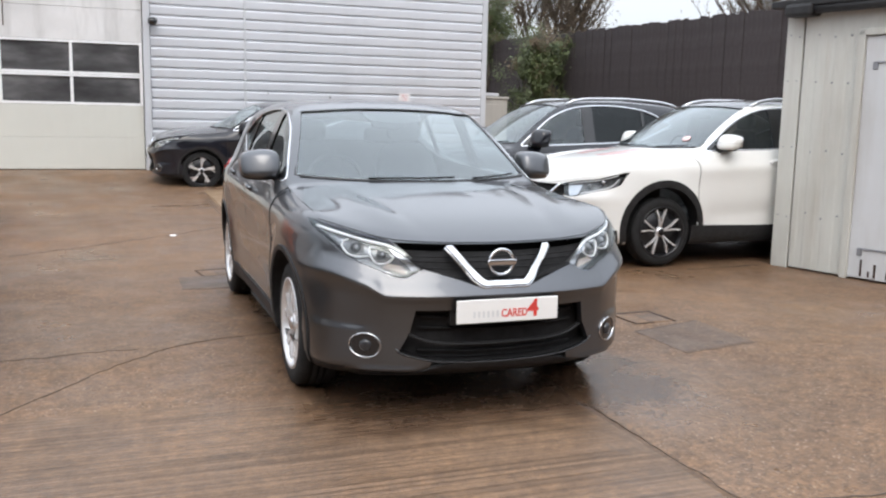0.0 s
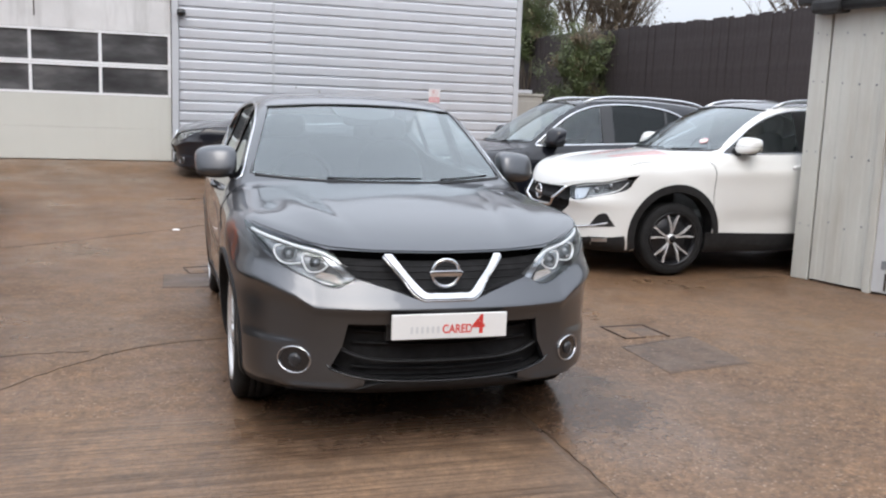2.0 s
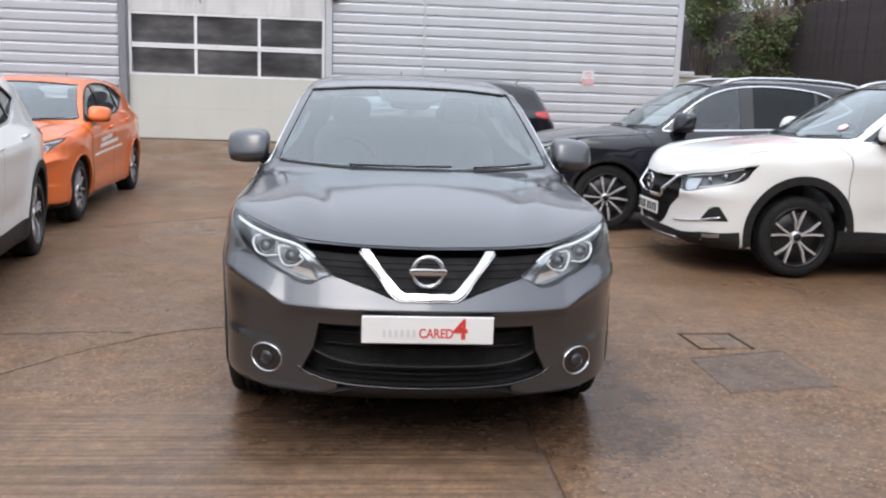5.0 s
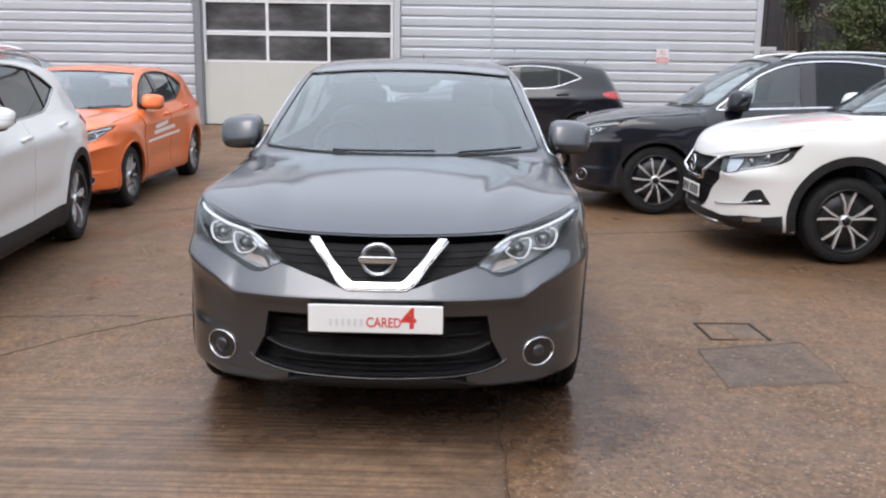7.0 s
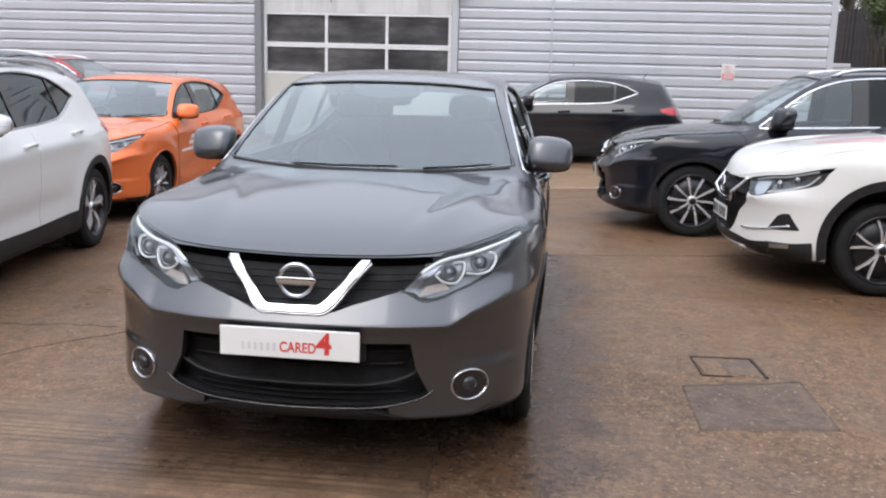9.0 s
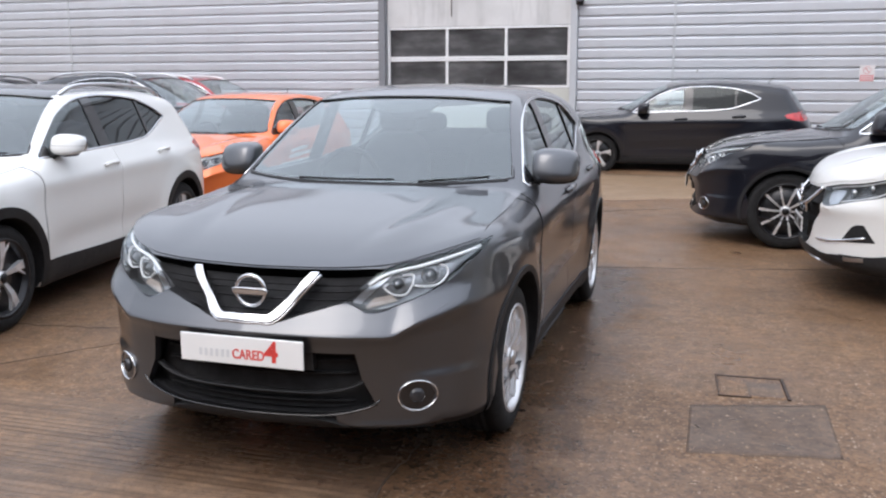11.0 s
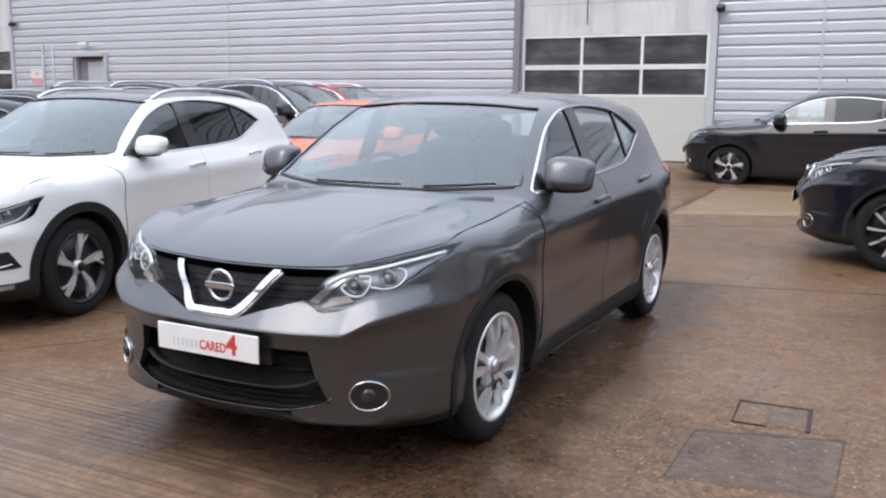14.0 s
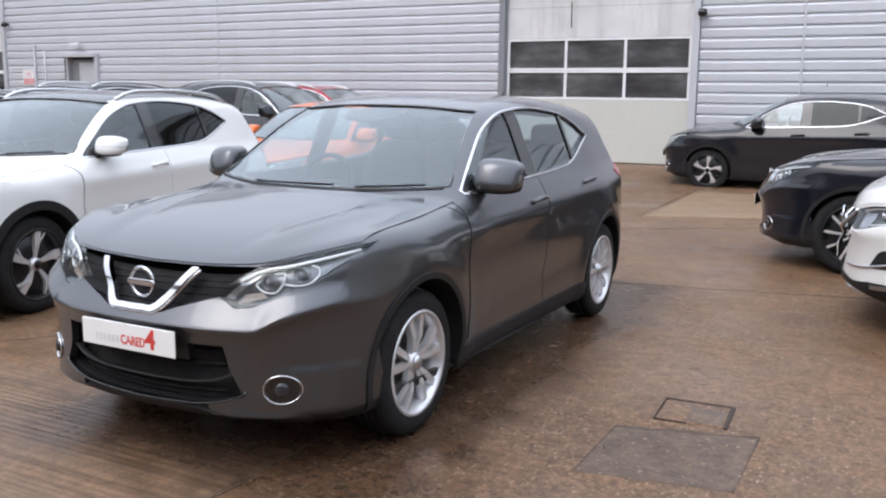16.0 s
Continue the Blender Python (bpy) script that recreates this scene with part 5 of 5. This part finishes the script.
section_door("door_1", *DOORS[0])
section_door("door_2", *DOORS[1])
pd = tagged(new("door_3"), "grey steel side door set back in a dark reveal", "door", kind="structure")
part("leaf", box((.82, .05, 2.2), (-15.76, WALL_Y + .12, 1.36), .004), POST_G, pd)
part("panel", box((.74, .02, 2.05), (-15.76, WALL_Y + .09, 1.36), .004), CLAD_EDGE, pd)
part("frame", box((.10, .22, 2.4), (-15.26, WALL_Y - .02, 1.42), .005), CLAD_EDGE, pd)
part("frame", box((1.3, .22, .09), (-15.9, WALL_Y - .02, 2.57), .005), CLAD_EDGE, pd)
part("reveal", box((.28, .04, 2.2), (-16.34, WALL_Y + .14, 1.36)), POST_G, pd)


def wall_lamp(x, z):
    lamp = thing("wall_lamp", "small black bulkhead lamp on the cladding", "lamp", pose(x, WALL_Y - .04, z), "lamps on the cladding")
    part("bracket", box((.05, .10, .05), (0, -.04, 0), .01), DARK_METAL, lamp)
    part("head", blob((.17, .14, .15), (0, -.14, -.01), 2.6, 16, 10), DARK_METAL, lamp)
    part("glass", blob((.13, .03, .10), (0, -.205, -.02), 2.4, 14, 8), GLOSS_BLACK, lamp)


wall_lamp(.78, 3.18)
wall_lamp(-18.8, 3.46)
floodlight = thing("floodlight", "small grey floodlight over the side door", "lamp", pose(-15.95, WALL_Y - .04, 2.85))
part("bracket", box((.04, .14, .03), (0, -.06, .02), .005), POST_G, floodlight)
part("head", box((.32, .10, .09), (0, -.15, 0), .015), FRAME_W, floodlight)
pipe = thing("downpipe", "thin grey conduit pipe fixed to the cladding", "pipe", pose(-17.75, WALL_Y - .07, 0))
part("pipe", tube([(0, 0, .3), (0, 0, 1.6), (0, 0, 2.75), (.05, .02, 2.85)], .035, sides=10), CLAD_EDGE, pipe)
part("pipe", tube([(.42, 0, .3), (.42, 0, 1.6), (.42, 0, 2.80)], .018, sides=8), CLAD_EDGE, pipe)


def wall_sign(x, z, w=.25, h=.29):
    sg = thing("wall_sign", "small white and red warning sign on the cladding", "sign", pose(x, WALL_Y - .046, z), "signs on the cladding")
    part("board", box((w, .006, h), (0, 0, 0), .002), SIGN_W, sg)
    part("red_panel", box((w * .88, .003, h * .36), (0, -.004, -h * .27)), SIGN_R, sg)
    ring = [(.062 * math.cos(a), -.005, h * .2 + .062 * math.sin(a)) for a in np.linspace(0, 2 * math.pi, 24, endpoint=False)]
    part("prohibition_ring", tube(ring, .008, .003, True, 6), SIGN_R, sg)
    part("bar", box((.11, .003, .014), (0, -.005, h * .2), 0, Matrix.Rotation(radians(45), 4, 'Y')), SIGN_R, sg)
    for k in range(2):
        part("text_bar", box((w * .7, .002, .016), (0, -.006, -h * (.2 + .13 * k))), SIGN_W, sg)


wall_sign(5.92, 1.80)
wall_sign(-18.05, 1.98, .5, .42)
cab = thing("utility_cabinet", "plain beige sheet cabinet beside the workshop corner", "cabinet", pose(8.55, 20.6, .30))
part("body", box((1.1, .7, 1.62), (0, 0, .81), .02), BEIGE, cab)
part("door", box((.9, .03, 1.4), (0, -.36, .80), .01), BEIGE, cab)
part("lid", box((1.16, .76, .06), (0, 0, 1.65), .015), BEIGE, cab)

# unseen dark walls, added to cut off low sky and deepen reflections
BLOCKER = streaked("dark_blocker", (.085, .062, .05), (.05, .04, .035), .85, 0, .6, 2)
for nm, sz_, at in (("unseen_wall_south", (64, .4, 8.5), (0, -15, 4.25)), ("unseen_wall_west", (.4, 34, 7), (-34.2, 1.5, 3.5)), ("unseen_wall_east", (.4, 24, 5), (24, -3, 2.5))):
    tagged(part(nm, box(sz_, at), BLOCKER), "unseen dark wall added to block low sky and darken reflections", "wall", kind="structure")

# ---- shed ----
shed = thing("shed", "weathered off-white corrugated metal shed with a pale door", "shed", pose(6.36, 7.40, 0, 0, 0, -76.7))
SH, SL, SD = 2.57, 3.2, 1.5


def corrugated(x0, x1, z0, z1, pitch=.195, deep=.005):
    P = []
    x = x0
    while x < x1:
        for dx, d in ((0, 0), (.05, 0), (.075, deep), (.125, deep), (.15, 0)):
            P.append((min(x + dx, x1), d))
        x += pitch
    V = [(a, d, z) for a, d in P for z in (z0, (z0 + z1) / 2, z1)] + [(a, d + .004, z) for a, d in P for z in (z0, (z0 + z1) / 2, z1)]
    n = len(P) * 3
    F = []
    for i in range(len(P) - 1):
        for k in range(2):
            q = (i * 3 + k, (i + 1) * 3 + k, (i + 1) * 3 + k + 1, i * 3 + k + 1)
            F += [q, tuple(n + v for v in reversed(q))]
    return V, F, False


part("corner_post", box((.19, .05, SH), (.095, .02, SH / 2), .006), SHED_W, shed, "riveted corner post")
# black strip that stands in for the shade between post and sheet
part("post_shadow_gap", box((.02, .02, SH), (.20, .05, SH / 2)), DARK_METAL, shed)
part("front_sheet", corrugated(.21, .80, .02, SH), SHED_W, shed)
part("front_sheet", corrugated(1.80, SL, .02, SH), SHED_W, shed)
part("front_sheet", corrugated(.80, 1.80, 2.30, SH), SHED_W, shed)
part("core", box((SL - .1, SD - .12, SH - .04), (SL / 2 + .03, SD / 2 + .06, SH / 2)), SHED_W, shed)
part("end_wall", box((.04, SD, SH), (.02, SD / 2 + .05, SH / 2)), SHED_W, shed)
part("roof", box((SL + .2, SD + .3, .07), (SL / 2, SD / 2, SH + .04), .01), DARK_METAL, shed, "dark roof edge")
part("gutter", tube([(.05, -.09, SH - .02), (SL / 2, -.09, SH - .03), (SL, -.09, SH - .04)], .055, .05, sides=10), DARK_METAL, shed)
part("gutter_end", box((.30, .20, .12), (.22, -.08, SH - .03), .03), DARK_METAL, shed)
sdoor = part("door", box((.92, .04, 2.24), (1.32, .012, 1.14), .006), SHED_DOOR, shed, "pale grey flush door with rust at the foot")
part("frame", box((.07, .07, 2.32), (.825, .0, 1.16), .006), SHED_W, sdoor)
part("frame", box((.07, .07, 2.32), (1.815, .0, 1.16), .006), SHED_W, sdoor)
part("frame", box((1.06, .07, .06), (1.32, .0, 2.30), .006), SHED_W, sdoor)
for z in (2.02, .30):
    part("hinge", box((.34, .012, .018), (1.12, -.012, z), .003), POST_G, sdoor)
    part("hinge_plate", box((.05, .012, .07), (.97, -.012, z - .03), .003), POST_G, sdoor)
for k in range(9):
    hh = rng.uniform(.05, .17)
    part("rust_run", box((rng.uniform(.008, .022), .004, hh), (.98 + .085 * k + rng.uniform(-.02, .02), -.0095, .04 + hh / 2)), IRON, sdoor)
for z in (.55, 1.2, 1.85, 2.3):
    for x in (.05, .15, .36, .53, .70):
        part("rivet", lathe([(.001, -.006), (.008, -.004), (.010, .004)], 8, "y", (x, -.004 if x < .2 else .0, z + rng.uniform(-.03, .03))), POST_G, shed)

# ---- trees and hedge ----
def tree(x, y, h, seed, leafy=0):
    r = random.Random(seed)
    tr = thing("tree", "bare slender tree with many thin branches behind the fence", "tree", pose(x, y, 1.0), "trees behind the fence")
    bm_v, bm_f, tips = [], [], []

    def limb(p, d, length, rad, depth):
        n = 5
        pts = [p]
        for i in range(n):
            d = (d + Vector((r.uniform(-.18, .18), r.uniform(-.18, .18), r.uniform(-.02, .16)))).normalized()
            pts.append(pts[-1] + d * length / n)
        V, F = tube(pts, [rad * (1 - .62 * i / n) for i in range(n + 1)], sides=6 if depth < 2 else 4)
        o = len(bm_v)
        bm_v.extend(V)
        bm_f.extend([tuple(o + i for i in f) for f in F])
        if depth < 4:
            for i in range(2 if depth else 5, n + 1) if depth else range(1, n + 1):
                for _ in range(2 if depth < 2 else 1):
                    a = r.uniform(0, 2 * math.pi)
                    out = Vector((math.cos(a), math.sin(a), r.uniform(.5, 1.3))).normalized()
                    limb(pts[i], (d * .45 + out).normalized(), length * r.uniform(.42, .62), rad * .42, depth + 1)
        else:
            tips.append(pts[-1])
    for k in range(r.choice((2, 3))):
        limb(Vector((r.uniform(-.5, .5), r.uniform(-.5, .5), -.6)), Vector((r.uniform(-.25, .25), r.uniform(-.2, .2), 1)).normalized(), h, .17, 0)
    part("trunk", (bm_v, bm_f), BARK, tr)
    if leafy:
        lv, lf = [], []
        for p in tips:
            for _ in range(leafy):
                c = p + Vector((r.gauss(0, .22), r.gauss(0, .22), r.gauss(0, .2)))
                u = Vector((r.gauss(0, 1), r.gauss(0, 1), r.gauss(0, 1))).normalized()
                w = u.orthogonal().normalized()
                o = len(lv)
                s = r.uniform(.025, .05)
                lv += [c - u * s * 1.6, c + w * s, c + u * s * 1.6, c - w * s]
                lf.append((o, o + 1, o + 2, o + 3))
        part("crown", (lv, lf), LEAF_BROWN, tr, "thin scatter of brown buds and leaves")


for x, y, h, sd, lf in ((14.2, 37, 7.0, 1, 1), (16.2, 38.5, 7.5, 2, 1), (18.3, 37.5, 6.5, 3, 2), (20.4, 38, 7.2, 4, 2), (25, 30, 6.0, 5, 2), (28.5, 27, 6.5, 6, 2), (12.0, 40, 8.0, 8, 1)):
    tree(x, y, h, sd, lf)


def bush(x, y, z, w, h, seed):
    r = random.Random(seed)
    bs = thing("bush", "dense green climbing bush hanging on the dark fence", "bush", pose(x, y, 0))
    stems_v, stems_f, lv, lf, bv, bf = [], [], [], [], [], []
    for k in range(26):
        a = Vector((r.uniform(-.3, .3) * w, r.uniform(-.2, .2), .3))
        b = Vector((r.uniform(-.5, .5) * w, r.uniform(-.5, .4), z + h * r.uniform(.1, 1.0)))
        m = (a + b) / 2 + Vector((r.uniform(-.3, .3), r.uniform(-.3, .2), .3))
        V, F = tube([tuple(a), tuple(m), tuple(b)], [.03, .018, .006], sides=5)
        o = len(stems_v)
        stems_v.extend(V)
        stems_f.extend([tuple(o + i for i in f) for f in F])
    clumps = [(r.gauss(0, .26) * w, r.uniform(-.55, .25), z + h * (r.random() ** .8), r.uniform(.16, .40)) for _ in range(120)]
    for cx, cy, cz, cr in clumps:
        brown = r.random() < .12 + .3 * (cz > z + h * .8)
        for _ in range(170):
            c = Vector((cx, cy, cz)) + Vector((r.gauss(0, cr * .5), r.gauss(0, cr * .4), r.gauss(0, cr * .5)))
            u = Vector((r.gauss(0, 1), r.gauss(0, .6), r.gauss(-.4, .8))).normalized()
            wv = u.orthogonal().normalized()
            s = r.uniform(.014, .032)
            L, Fx = (bv, bf) if brown else (lv, lf)
            o = len(L)
            L += [c - u * s * 1.5, c + wv * s, c + u * s * 1.5, c - wv * s]
            Fx.append((o, o + 1, o + 2, o + 3))
    tagged(part("woody_growth", (stems_v, stems_f), BARK, bs), kind="stuff")
    part("foliage", (lv, lf), LEAF, bs)
    part("dry_foliage", (bv, bf), LEAF_BROWN, bs, "browned leaves")


bush(13.05, 26.6, 1.3, 2.0, 2.9, 11)
bush(13.15, 31.2, 3.3, 1.8, 2.5, 12)

# ---- cars ----
build_car("car", "gunmetal grey family crossover on wet concrete with a dealer plate", pose(1.722, 3.77, 0, 0, 0, 90), GREY, plate="word", wheel_r=.336, rim_r=.240)
build_car("car", "pearl white crossover with silver roof rails and red bonnet film", pose(4.06, 8.37, .015, 0, 0, 1), WHITE, scale=(1.065, 1.015, 1.085), axle=.955, face="late", rails=True, wheels="star", wheel_r=.343, rim_r=.254, dense=.75, rear_glass=PRIVACY, roof_mat=BLACK, hood_film=True, group="parked cars")
build_car("suv", "glossy black large crossover with silver rails and dark glass", pose(3.14, 10.75, .01), BLACK, scale=(1.06, 1.01, 1.05), tall=.07, rails=True, wheels="many", wheel_r=.365, rim_r=.264, dense=.75, rear_glass=PRIVACY, group="parked cars")
build_car("car", "black crossover parked along the grey cladding wall", pose(.58, 17.25, .125, 3.2, 0, 0), BLACK, dense=.75, wheels="fan", wheel_r=.345, rim_r=.252, rear_glass=PRIVACY, group="parked cars")
build_car("car", "pearl white crossover with dark tinted rear glass and rails", pose(-1.58, 4.34, 0, 0, 0, 98.5), WHITE, face="late", rails=True, wheels="fan", wheel_r=.343, rim_r=.250, dense=.75, rear_glass=PRIVACY, roof_mat=BLACK, group="parked cars")
build_car("car", "bright orange small hatchback with white lettering on its doors", pose(-2.26, 8.9, .008, 0, -.5, 92.4), ORANGE, scale=(.965, .965, .93), wheels="many", wheel_r=.318, rim_r=.225, dense=.75, arch_trim=False, side_text=True, trim_line=TRIM, group="parked cars")
build_car("suv", "dark graphite large crossover with bright roof rails", pose(-3.35, 14.0, .075, 0, 0, 180), DARK, scale=(1.06, 1.01, 1.06), tall=.05, rails=True, wheels="many", wheel_r=.365, rim_r=.264, dense=.75, rear_glass=PRIVACY, group="parked cars")
build_car("suv", "deep red large crossover with bright roof rails", pose(-3.9, 16.5, .15, 0, 0, 180), RED, scale=(1.06, 1.01, 1.04), rails=True, wheels="many", wheel_r=.365, rim_r=.264, dense=.75, rear_glass=PRIVACY, group="parked cars")
build_car("suv", "dark grey large crossover among the parked row", pose(-7.4, 8.9, .01, 0, 0, 93), DARK, scale=(1.06, 1.01, 1.06), tall=.05, rails=True, wheels="many", wheel_r=.365, rim_r=.264, dense=.75, rear_glass=PRIVACY, group="parked cars")
build_car("car", "dark grey crossover parked beside a white one", pose(-4.85, 4.2, 0, 0, 0, 97), DARK, scale=(1, 1, .965), wheels="fan", dense=.75, rear_glass=PRIVACY, group="parked cars")
build_car("car", "black crossover with bright rails in the parked row", pose(-9.0, 7.9, 0, 0, 0, 94), BLACK, wheels="fan", dense=.75, rear_glass=PRIVACY, rails=True, group="parked cars")

# ---- fence boards last ----
fence = tagged(new("fence"), "tall dark brown close-boarded timber fence", "fence", kind="structure")
f0, f1 = Vector((10.71, 45.0, 0)), Vector((17.0, 8.0, 0))
fd = (f1 - f0).normalized()
turn = math.degrees(math.atan2(fd.y, fd.x))
boards = []
for k in range(5):
    bm = bmesh.new()
    box_bm(bm, (.178, .022, 4.2), (0, (k % 2) * .010, 2.1), .003)
    me = bpy.data.meshes.new("board")
    bm.to_mesh(me)
    bm.free()
    me.materials.append(FENCE)
    boards.append(me)
n_boards = int((f1 - f0).length / .15)
for i in range(n_boards):
    p = f0 + fd * .15 * i
    b = new("board", boards[(i % 2) + 2 * rng.choice((0, 1))])
    b.parent = fence
    b.matrix_basis = pose(p.x, p.y, rng.uniform(-.02, .05) + .03, rng.uniform(-.2, .2), rng.uniform(-.1, .1), turn + rng.uniform(-.5, .5))
for z in (.5, 2.1, 3.7):
    rl = part("rail", box(((f1 - f0).length, .05, .09), (0, 0, 0)), FENCE, fence)
    rl.matrix_basis = Matrix.Translation((f0 + f1) / 2 + Vector((.06, .03, z))) @ Matrix.Rotation(radians(turn), 4, 'Z')
